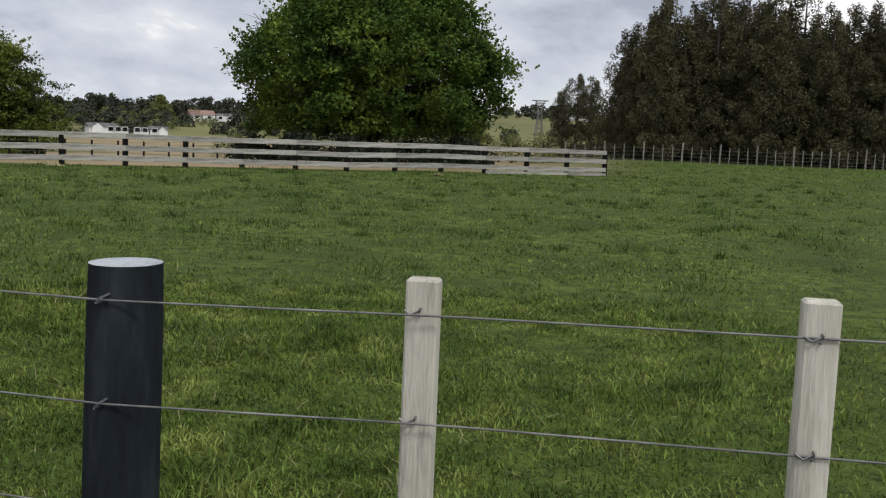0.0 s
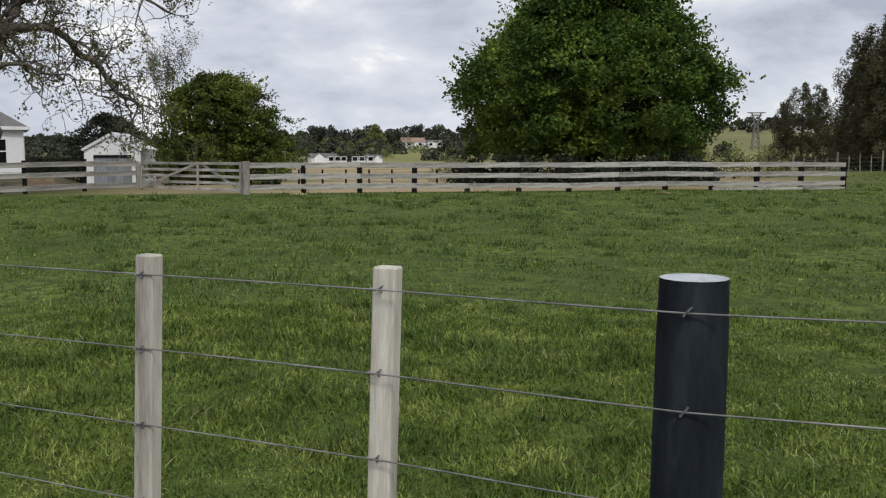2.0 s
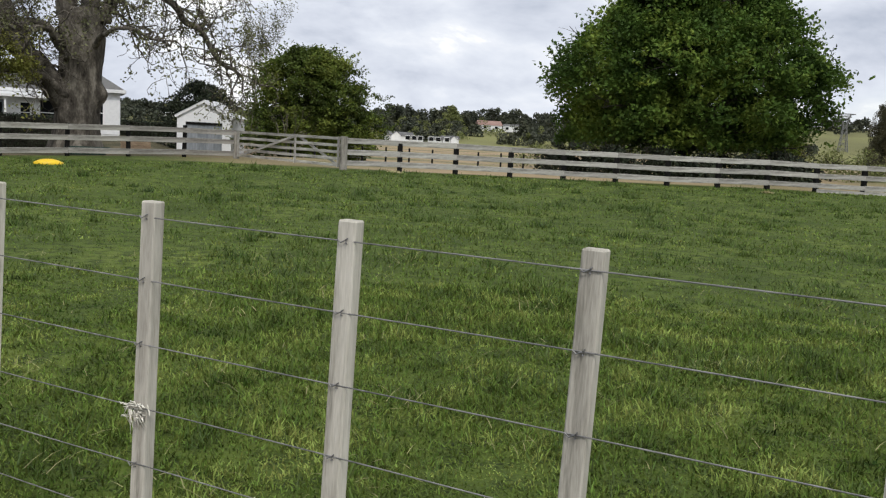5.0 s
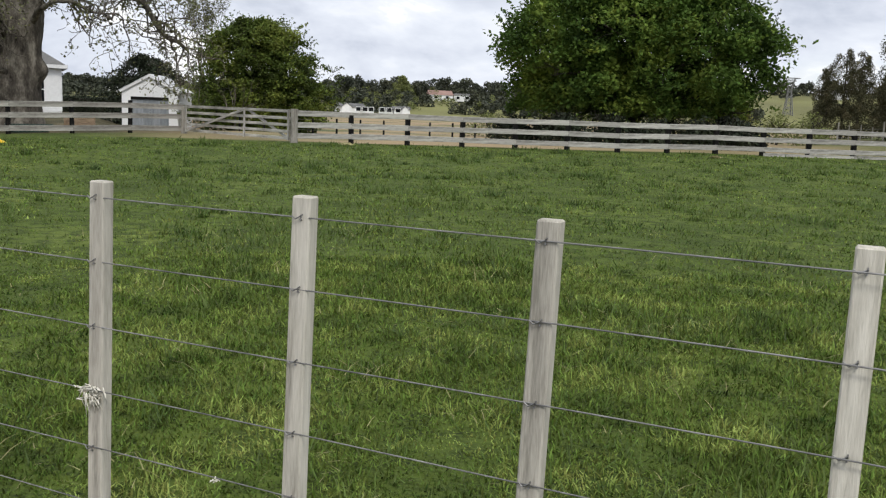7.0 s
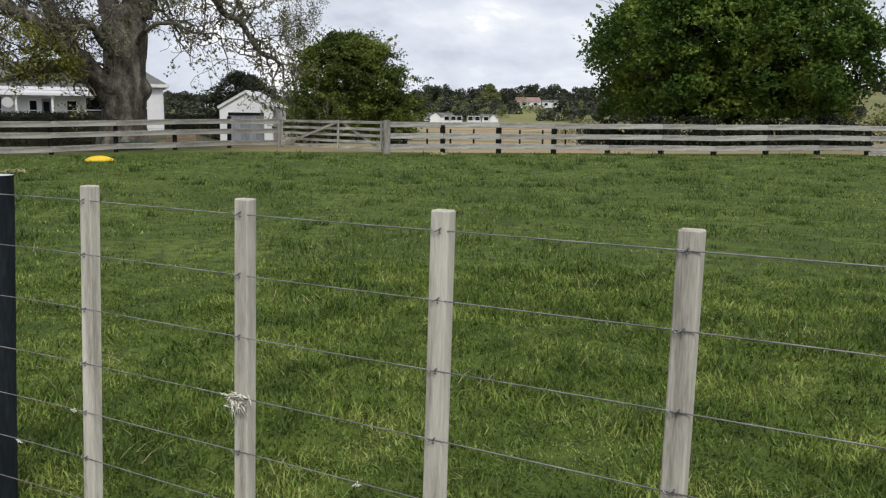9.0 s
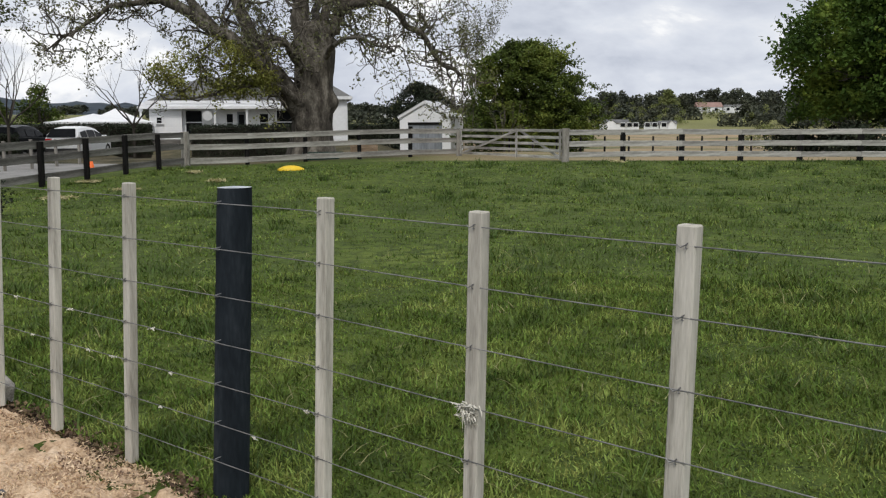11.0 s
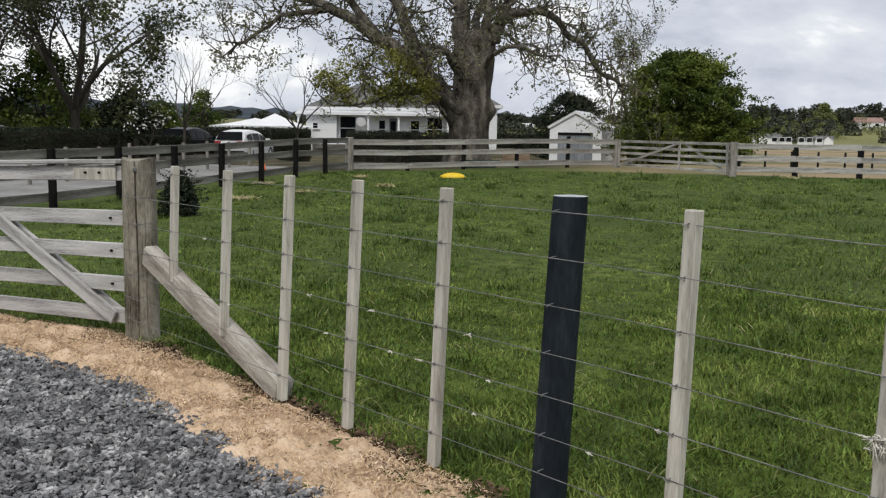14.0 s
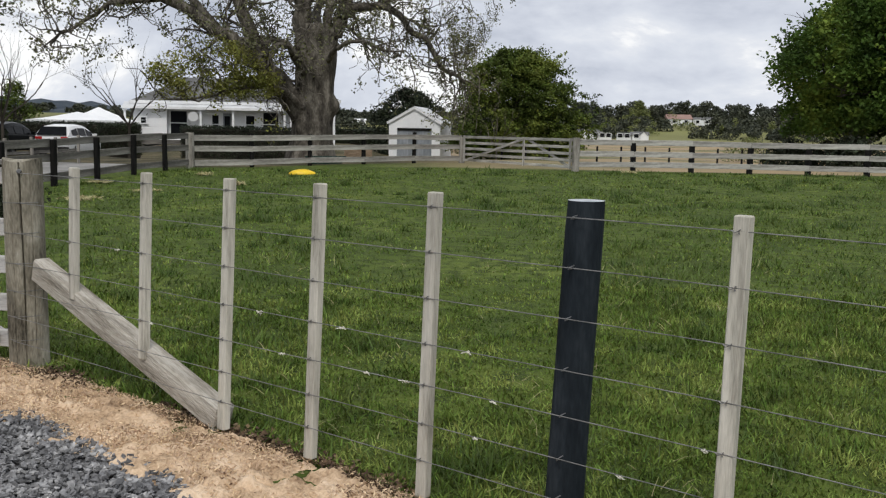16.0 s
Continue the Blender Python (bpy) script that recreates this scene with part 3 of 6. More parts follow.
def grow(V, F, p, d, length, r, depth, rng, tips, spread=0.6, rise=0.15, sides=5, kids=3, bend=0.16):
    """A limb that bends and forks; its ends go into tips."""
    pts, rad = [Vector(p)], [r]
    n = 4
    d = Vector(d).normalized()
    for i in range(n):
        d = (d + Vector(rng.normal(size=3)) * bend + Vector((0, 0, rise * 0.3))).normalized()
        pts.append(pts[-1] + d * length / n)
        rad.append(r * (1 - 0.62 * (i + 1) / n))
    tube(V, F, pts, rad, sides, cap=False)
    if depth == 0:
        tips.extend(pts[2:])
        return
    for k in range(kids):
        i = 2 + k % 3
        nd = (d + Vector(rng.normal(size=3)) * spread + Vector((0, 0, rise))).normalized()
        grow(V, F, pts[i], nd, length * rng.uniform(0.5, 0.75), rad[i] * 0.72, depth - 1, rng, tips, spread, rise, max(3, sides - 1), kids, bend)


def round_tree(name, at, height, width, low, seed, leaf_mat, bark, label, clumps=150, clump_r=1.0, per=300, leaf=0.2, trunk_r=0.3, top_taper=0.55, ragged=0.25, cat="tree"):
    """A broad tree: trunk and limbs, and a crown of leaf clumps over a lumpy dome."""
    rng = np.random.default_rng(seed)
    ob = thing(name, label, cat, at=(at[0], at[1], land(*at)))
    V, F, tips = [], [], []
    fork = max(0.6, low * 1.2)
    tube(V, F, smooth_path([(0, 0, -0.2), (0.05, 0, fork * 0.5), (0, 0.05, fork), (0.1, 0, height * 0.5), (0.0, 0, height * 0.85)], 3), list(np.interp(np.linspace(0, 1, 13), [0, 0.3, 1], [trunk_r * 1.25, trunk_r * 0.9, 0.04])), 10, 0.06)
    for k in range(9):
        a = 6.2832 * k / 9 + rng.uniform(-0.3, 0.3)
        grow(V, F, (0, 0, fork + rng.uniform(0, height * 0.3)), (math.cos(a), math.sin(a), rng.uniform(0.2, 0.8)), width * 0.3, trunk_r * 0.4, 1, rng, tips)
    mesh_object("trunk", V, F, bark, ob)
    C, R = [], []
    while len(C) < clumps:
        u = rng.uniform(0, 1)
        z = low + (height - low) * u
        prof = math.sin(math.pi * min(1, 0.10 + 0.90 * u ** top_taper)) ** 0.62 if u > 0.0 else 0
        a = rng.uniform(0, 6.2832)
        lump = 1 + ragged * noise.noise((math.cos(a) * 1.6 + seed, math.sin(a) * 1.6, u * 3.5))
        q = rng.uniform(0.35, 1.0) ** 0.45
        rr = width / 2 * prof * lump * q - clump_r * 0.35
        C.append((rr * math.cos(a), rr * math.sin(a), z + rng.uniform(-0.3, 0.3)))
        R.append(clump_r * rng.uniform(0.6, 1.2))
    quads_mesh("crown", clump_leaves(C, R, per, leaf, rng), leaf_mat, ob)
    return ob


def at_bearing(az, d, t_eye=(-1.7, -0.7)):
    return (t_eye[0] - d * math.sin(radians(az)), t_eye[1] + d * math.cos(radians(az)))


def sprays(centres, radii, per, size, rng, squash=0.62, flat=0.55):
    """Flat leafy sprays that tilt down a little away from the trunk."""
    out = []
    for c, r in zip(centres, radii):
        n = max(10, int(per * r * r))
        a, q = rng.uniform(0, 6.2832, n), rng.random(n) ** 0.6 * r
        away = math.atan2(c[1], c[0])
        x, y = q * np.cos(a), q * np.sin(a)
        z = rng.normal(size=n) * squash * r * 0.45 - 0.22 * (x * math.cos(away) + y * math.sin(away)) - 0.18 * q
        out.append(np.stack([c[0] + x, c[1] + y, c[2] + z], 1))
    return leaf_quads(np.concatenate(out), size, rng, flat, 0.62)


def spray_tree(name, label, at, seed, zs, rs, leaf_mat, bark, trunk_r, limbs, clumps, inner, shoots_n, spray=(0.45, 0.95), per=240, leaf=0.215, rough=1.0, cat="tree"):
    """A leafy tree: limbs that reach a lumpy dome (radii rs at heights zs) of leaf sprays, with shoots past its outline."""
    rng = np.random.default_rng(seed)
    ob = thing(name, label, cat, at=(at[0], at[1], land(*at)))
    low, top = zs[0], zs[-1]
    reach_at = lambda z: float(np.interp(z, zs, rs))
    lump = lambda a, z: 1 + rough * (0.20 * noise.noise((math.cos(a) * 1.7 + seed - 3, math.sin(a) * 1.7, z * 0.45)) + 0.16 * noise.noise((math.cos(a) * 4.5, math.sin(a) * 4.5, z * 1.3 + seed)))
    V, F, tips = [], [], []
    spine = smooth_path([(0, 0, -0.3), (0.05, 0, top * 0.08), (-0.05, 0.05, top * 0.19), (0.15, 0, top * 0.43), (0.0, 0.1, top * 0.7), (0.1, 0, top * 0.95)], 3)
    tube(V, F, spine, list(np.interp(np.linspace(0, 1, len(spine)), [0, 0.12, 0.35, 1], [trunk_r * 1.45, trunk_r, trunk_r * 0.83, 0.03])), 12, 0.06)
    for k in range(limbs):
        a = k * 2.39996 + rng.uniform(-0.25, 0.25)
        z0 = low * 0.9 + (top - low) * 0.78 * (k / limbs) ** 1.25
        z1 = z0 + rng.uniform(0.03, 0.14) * (top - low) * (0.6 + k / limbs)
        rr = reach_at(min(top * 0.97, z1)) * rng.uniform(0.78, 0.95)
        p = [Vector((0, 0, z0)), Vector((math.cos(a) * rr * 0.4, math.sin(a) * rr * 0.4, z0 + (z1 - z0) * 0.55 + rng.uniform(-0.1, 0.3))), Vector((math.cos(a + 0.12) * rr * 0.75, math.sin(a + 0.12) * rr * 0.75, z1)), Vector((math.cos(a + 0.1) * rr, math.sin(a + 0.1) * rr, z1 - 0.1))]
        p = smooth_path(p, 3)
        tube(V, F, p, list(np.linspace(trunk_r * (0.42 - 0.23 * k / limbs), 0.02, len(p))), 6, cap=False)
        for i in (3, 5, 7, 8):
            d = (p[i] - p[i - 1]).normalized() + Vector(rng.normal(size=3)) * 0.6
            grow(V, F, p[i], d, rng.uniform(0.08, 0.15) * top, trunk_r * 0.1, 1, rng, tips, 0.6, 0.1, 4, 2)
    mesh_object("trunk", V, F, bark, ob)
    C, R = [], []
    for k in range(clumps + inner):
        z = low + (top - low) * (0.012 + 0.965 * rng.random() ** 1.12)
        a = rng.uniform(0, 6.2832)
        edge = reach_at(z) * lump(a, z)
        q = (1 - 0.30 * rng.random() ** 1.6) if k < clumps else rng.uniform(0.25, 0.72)
        C.append((edge * q * math.cos(a), edge * q * math.sin(a), z))
        R.append(rng.uniform(*spray) * (1.0 if k < clumps else 1.2))
    shoots = []
    for k in range(shoots_n):
        z = low + (top - low) * (0.035 + 0.945 * rng.random())
        a = rng.uniform(0, 6.2832)
        edge = reach_at(z) * lump(a, z) * 0.98
        p = Vector((edge * math.cos(a), edge * math.sin(a), z))
        d = Vector((math.cos(a), math.sin(a), rng.uniform(-0.1, 1.1))).normalized()
        n = int(rng.integers(7, 16))
        for i in range(n):
            t = rng.random()
            shoots.append(tuple(p + (d * t * (0.35 + 0.06 * n) + Vector(rng.normal(size=3)) * 0.09 * (1.3 - t)) * leaf / 0.2))
    P = np.concatenate([sprays(C, R, per, leaf, rng), leaf_quads(np.array(shoots), leaf * 0.95, rng, 0.35, 0.62)])
    quads_mesh("crown", P, leaf_mat, ob)
    return ob


spray_tree("oak_tree", "full green spreading oak tree in fresh spring leaf", at_bearing(13.45, 50), 3, [1.9, 2.6, 4.2, 5.8, 7.6, 9.4, 10.6, 11.8, 12.9], [5.6, 6.3, 6.7, 6.65, 5.4, 3.9, 2.9, 1.7, 0.3], M_OAKLEAF, M_DARKBARK, 0.36, 46, 900, 420, 560)
spray_tree("leafy_tree", "dense green bushy tree beside the white shed", at_bearing(36.5, 62), 24, [0.1, 0.9, 2.5, 4.4, 5.7, 6.6, 7.3], [3.7, 4.1, 4.0, 3.5, 2.9, 2.0, 0.6], M_SHRUBLEAF, M_DARKBARK, 0.16, 26, 520, 260, 520, (0.3, 0.62), 400, 0.17, 2.3)
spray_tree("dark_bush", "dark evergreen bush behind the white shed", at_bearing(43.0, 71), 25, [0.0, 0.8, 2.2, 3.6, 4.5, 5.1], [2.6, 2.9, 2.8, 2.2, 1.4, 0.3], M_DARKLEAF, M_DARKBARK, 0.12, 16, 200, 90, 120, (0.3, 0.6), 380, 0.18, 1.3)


def gnarl(V, F, p, d, length, r, depth, rng, tips):
    """A crooked twig with sharp elbows; the last ones turn up."""
    pts, rad, n = [Vector(p)], [r], 6
    d = Vector(d).normalized()
    for i in range(n):
        kick = 0.62 if i % 2 else 0.28
        d = (d + Vector(rng.normal(size=3)) * kick + Vector((0, 0, 0.10 if depth < 2 else -0.02))).normalized()
        pts.append(pts[-1] + d * length / n * rng.uniform(0.7, 1.25))
        rad.append(max(0.011, r * (1 - 0.7 * (i + 1) / n)))
    tube(V, F, pts, rad, 5 if r > 0.05 else 4, cap=False)
    if depth == 0:
        tips.extend((pts[3], pts[5], pts[6]))
        return
    for i in ((2, 4, 6) if depth == 2 else (3, 6)):
        nd = (pts[i] - pts[i - 1]).normalized() * 0.6 + Vector(rng.normal(size=3)) * 0.62
        gnarl(V, F, pts[i], nd, length * rng.uniform(0.42, 0.68), rad[i] * 0.78, depth - 1, rng, tips)


def old_tree():
    """The great bare-limbed tree behind the rail fence."""
    az, dist = 49.7, 41.0
    at = at_bearing(az, dist)
    ob = thing("plane_tree", "huge old grey-barked tree with sparse spring leaf", "tree", at=(at[0], at[1], land(*at)), turn=az)
    rng = np.random.default_rng(11)
    V, F, tips = [], [], []

    def limb(pts, r0, r1, sides=9, n=5):
        p = smooth_path(pts, n)
        p = [q + Vector([noise.noise((q.x * 1.1 + 7 * k, q.y * 1.1, q.z * 1.1)) for k in range(3)]) * min(0.28, 0.05 * i) for i, q in enumerate(p)]
        t = np.linspace(0, 1, len(p))
        tube(V, F, p, [(r0 + (r1 - r0) * u ** 0.8) * (1 + 0.16 * noise.noise((i * 0.9, r0 * 50, 0.0))) for i, u in enumerate(t)], sides, 0.07)
        return p

    # trunk: fluted, flared at the foot, with a burr on one side
    n, rows, B = 40, 44, len(V)
    for i in range(rows + 1):
        z = -0.35 + 6.15 * i / rows
        cx = float(np.interp(z, [0, 1.6, 3.0, 5.6], [-0.05, 0.0, 0.12, 0.25]))
        r = float(np.interp(z, [-0.35, 0.15, 0.8, 2.0, 3.2, 4.6, 5.8], [1.30, 1.08, 0.90, 0.86, 0.84, 0.86, 0.62]))
        for k in range(n):
            a = 6.2832 * k / n
            flute = 0.055 * math.sin(a * 5 + 0.6 * math.sin(z * 1.3)) + 0.05 * noise.noise((math.cos(a) * 3, math.sin(a) * 3, z * 1.1)) + 0.035 * noise.noise((math.cos(a) * 9, math.sin(a) * 9, z * 2.6))
            burr = 0.42 * math.exp(-((z - 2.35) / 0.42) ** 2 - ((a - 5.95) / 0.42) ** 2) + 0.25 * math.exp(-((z - 1.5) / 0.35) ** 2 - ((a - 4.2) / 0.3) ** 2)
            rr = r * (1 + flute + burr)
            V.append((cx + rr * math.cos(a), rr * math.sin(a), z))
    for i in range(rows):
        for k in range(n):
            a, b = B + i * n + k, B + i * n + (k + 1) % n
            F.append((a, b, b + n, a + n))
    F.append(tuple(B + rows * n + k for k in range(n)))
    limbs = [
        (limb([(-0.25, 0, 4.6), (-0.42, 0.2, 6.3), (-0.55, 0.3, 8.1), (-0.5, 0.2, 11.0), (0.1, 0, 14.0)], 0.50, 0.12), 0.36),
        (limb([(0.55, 0.1, 5.0), (0.74, 0.1, 6.4), (0.85, 0.2, 8.2), (1.2, 0.5, 11.0), (1.0, 0.8, 13.5)], 0.24, 0.06), 0.2),
        (limb([(0.55, -0.05, 4.6), (1.05, -0.2, 5.6), (1.7, -0.3, 7.0), (2.1, -0.3, 8.3), (3.0, -0.2, 10.6), (3.9, 0, 12.8)], 0.46, 0.11), 0.32),
        (limb([(1.55, -0.3, 6.5), (2.3, -0.6, 6.55), (3.45, -0.9, 6.4), (4.45, -1.1, 5.4), (5.2, -1.2, 4.55), (5.7, -1.25, 4.0), (6.6, -1.3, 3.4)], 0.22, 0.06), 0.16),
        (limb([(-0.35, -0.2, 1.9), (-1.2, -0.45, 3.1), (-2.55, -0.8, 4.35), (-3.9, -1.2, 5.35), (-5.8, -1.5, 6.45), (-8.5, -1.6, 7.4)], 0.62, 0.12), 0.3),
        (limb([(-1.9, -0.6, 3.75), (-2.6, -0.2, 5.3), (-3.2, 0.2, 7.0), (-4.2, 0.4, 9.4), (-4.8, 0.4, 11.5)], 0.42, 0.10), 0.28),
        (limb([(-0.4, -0.7, 2.2), (-1.5, -1.5, 2.9), (-3.2, -2.0, 2.9), (-5.2, -2.3, 2.5)], 0.17, 0.04), 0.12),
        (limb([(-0.3, -0.6, 3.6), (-0.9, -1.5, 4.5), (-1.5, -2.4, 4.6), (-2.0, -3.0, 3.8)], 0.15, 0.04), 0.12),
        (limb([(-0.5, -0.5, 4.2), (-1.2, -0.9, 5.0), (-1.9, -1.1, 5.0), (-2.3, -1.2, 4.2)], 0.14, 0.04), 0.11),
        (limb([(0.6, -0.6, 4.2), (1.1, -1.8, 4.8), (1.9, -3.0, 4.9), (3.2, -3.8, 4.2)], 0.14, 0.04), 0.11),
        (limb([(0.2, 0.6, 4.6), (0.3, 2.5, 6.5), (0.7, 4.5, 8.5), (1.1, 6, 10)], 0.3, 0.06), 0.2),
        (limb([(1.9, -0.3, 7.6), (3.6, -0.4, 8.4), (5.6, -0.6, 8.6), (7.6, -0.8, 7.6)], 0.2, 0.05), 0.15),
        (limb([(-3.9, -1.2, 5.4), (-6.0, -1.6, 7.6), (-8.6, -1.8, 8.8), (-11.0, -1.8, 8.2)], 0.2, 0.05), 0.15),
        (limb([(-5.8, -1.5, 6.5), (-7.6, -1.8, 6.1), (-9.2, -2.0, 5.2), (-10.2, -2.0, 4.5)], 0.15, 0.04), 0.12),
    ]
    for path, r in limbs:
        n = len(path)
        for k in range(4, n):
            for j in range(2 if k % 2 else 1):
                if abs(path[k].x) < 1.9 and path[k].z < 6.2 and j == 0 and k % 4:
                    continue
                t = (path[k] - path[k - 1]).normalized()
                d = (t * 0.5 + Vector(rng.normal(size=3)) * 0.75 + Vector((0, 0, 0.10)) + Vector((0, 0.5, 0)) * (abs(path[k].x) < 2.5)).normalized()
                gnarl(V, F, path[k], d, rng.uniform(1.5, 2.9), max(0.04, r * 0.36 * (1 - 0.6 * k / n)), 2, rng, tips)
    mesh_object("trunk", V, F, M_BARK, ob, smooth=True)
    T = np.array([tuple(p) for p in tips])
    dens = np.array([noise.noise((x * 0.5, y * 0.5, z * 0.5)) + 0.04 * abs(x) - (0.35 if z < 4.0 and -1.2 < x < 2.5 else 0.0) for x, y, z in T])
    pick = T[(dens > -0.12) & (rng.random(len(T)) < 0.9)]
    k = 5
    C = np.repeat(pick, k, axis=0) + rng.normal(size=(len(pick) * k, 3)) * 0.14
    low = (C[:, 0] > -6.4) & (C[:, 0] < -1.0) & (C[:, 2] < 4.4)
    quads_mesh("crown", leaf_quads(C[~low], 0.125, rng, 0.25, 0.7), M_BUDLEAF, ob, "sparse brownish spring leaf")
    cc = [(rng.uniform(-6.3, -1.5), rng.uniform(-3.0, -1.2), 0) for _ in range(170)]
    cc = [(x, y, 2.75 + 2.2 * max(0.15, math.sin((x + 7.0) / 5.6 * 3.0)) * rng.uniform(-0.12, 1.0)) for x, y, _ in cc]
    P = np.concatenate([leaf_quads(C[low], 0.14, rng), clump_leaves(cc, rng.uniform(0.25, 0.55, len(cc)), 300, 0.12, rng, 0.55)])
    quads_mesh("leafy_bough", P, M_OLIVELEAF, ob, "olive-green young leaves on the low boughs")
    return ob


old_tree()


def conifer(seed, height, width):
    rng = np.random.default_rng(seed)
    ob = thing("conifer_tree", "tall dark olive shelterbelt conifer at the paddock's edge", "tree", "trees of the dark woods")
    V, F, tips = [], [], []
    tube(V, F, [(0, 0, -0.3), (0.05, 0, height * 0.4), (0, 0.05, height * 0.97)], [0.28, 0.2, 0.03], 7)
    C, R = [], []
    heads = [(0.0, 0.0, 1.0, 0.74)] + [(width * 0.24 * math.cos(a), width * 0.24 * math.sin(a), rng.uniform(0.70, 0.96), 0.62) for a in (rng.uniform(0, 2), rng.uniform(2, 4.2), rng.uniform(4.2, 6.2))]
    for i in range(330):
        hx, hy, hh, hw = heads[i % 4]
        u = rng.uniform(0.01, 1) ** 0.85
        a = rng.uniform(0, 6.2832)
        rr = width / 2 * hw * 1.15 * (1 - u ** 2.1) ** 0.70 * (0.8 + 0.6 * noise.noise((math.cos(a) * 1.2, math.sin(a) * 1.2, u * 7 + seed))) * rng.uniform(0.5, 1.0)
        C.append((hx * (1 - 0.3 * u) + rr * math.cos(a), hy * (1 - 0.3 * u) + rr * math.sin(a), height * hh * (0.02 + 0.96 * u)))
        R.append(rng.uniform(0.4, 0.9) * (1.1 - 0.45 * u))
        if i % 6 == 0:
            tube(V, F, [(hx * 0.6, hy * 0.6, max(0.2, C[-1][2] - rr * 0.4)), C[-1]], [0.06, 0.015], 4, cap=False)
    mesh_object("trunk", V, F, M_DARKBARK, ob)
    d = clump_leaves(C, R, 230, 0.24, rng, 1.25, 0.15, 0.45)
    quads_mesh("crown", d, M_PINELEAF, ob)
    return ob


kinds = [conifer(40 + k, h, w) for k, (h, w) in enumerate(((15.4, 8.2), (17.0, 8.8), (14.4, 7.6), (16.0, 8.4)))]
rng = np.random.default_rng(5)
slots = []
for row, (off, n) in enumerate(((0, 13), (4.5, 13), (9, 12))):
    for i in range(n):
        t = (i + rng.uniform(-0.25, 0.25)) / (n - 1)
        az = -0.7 - 18.0 * t + row * 0.15
        d = 75 + off + 4 * t + rng.uniform(-1, 1)
        slots.append((-d * math.sin(radians(az)), d * math.cos(radians(az)), (rng.uniform(0.76, 0.98) if row else rng.uniform(0.64, 0.84)) * (0.8 if i < 1 else 1), rng.uniform(0, 360)))
for i, (x, y, s, turn) in enumerate(slots):
    ob = kinds[i] if i < 4 else kinds[i % 4]
    m = pose(x, y, land(x, y), 0, 0, turn)
    if i < 4:
        ob.matrix_basis = m
        ob.scale = (s, s, s)
    else:
        o = copy_thing(ob, m)
        o.scale = (s, s, s * rng.uniform(0.92, 1.08))



def bare_tree(name, az, d, height, spread, seed, label, bark, leaf_mat=None, leaf_n=0, leaf=0.1, r=0.07, depth=3, rise=0.3, fork=0.28, scatter=0.2, wide=0.38, start=5):
    rng = np.random.default_rng(seed)
    at = at_bearing(az, d)
    ob = thing(name, label, "tree", at=(at[0], at[1], land(*at)))
    V, F, tips = [], [], []
    f = height * fork
    tube(V, F, [(0, 0, -0.1), (0.02, 0, f * 0.6), (0, 0.02, f)], [r, r * 0.85, r * 0.75], 7)
    for k in range(start):
        a = 6.2832 * k / start + rng.uniform(-0.3, 0.3)
        grow(V, F, (0, 0, f * rng.uniform(0.85, 1)), (math.cos(a) * spread, math.sin(a) * spread, 1), height * 0.42, r * 0.6, depth - 1, rng, tips, wide, rise, 5, 3)
    mesh_object("trunk", V, F, bark, ob)
    if leaf_n:
        T = np.array([tuple(p) for p in tips])
        C = T[rng.integers(0, len(T), leaf_n)] + rng.normal(size=(leaf_n, 3)) * scatter
        quads_mesh("crown", leaf_quads(C, leaf, rng), leaf_mat, ob)
    return ob


bare_tree("bare_sapling", 66.9, 41, 5.6, 0.55, 31, "leafless young tree on the driveway verge", M_DARKBARK)
bare_tree("bare_sapling", 60.2, 43, 5.4, 0.6, 32, "leafless young tree on the driveway verge", M_DARKBARK)
bare_tree("bare_shrub", 37.8, 57, 3.8, 0.9, 33, "leafless grey twiggy shrub in front of the leafy tree", M_BARK, r=0.05)
bare_tree("tall_poplar", 39.5, 66, 9.4, 0.13, 34, "slender pale poplar coming into leaf", M_BARK, M_BUDLEAF, 5200, 0.12, 0.1, 3, 0.9)


# ---- the near gate, its post and stay ----
def gate_y(x):
    return 1.20 + 0.40 * (x + 8.45)


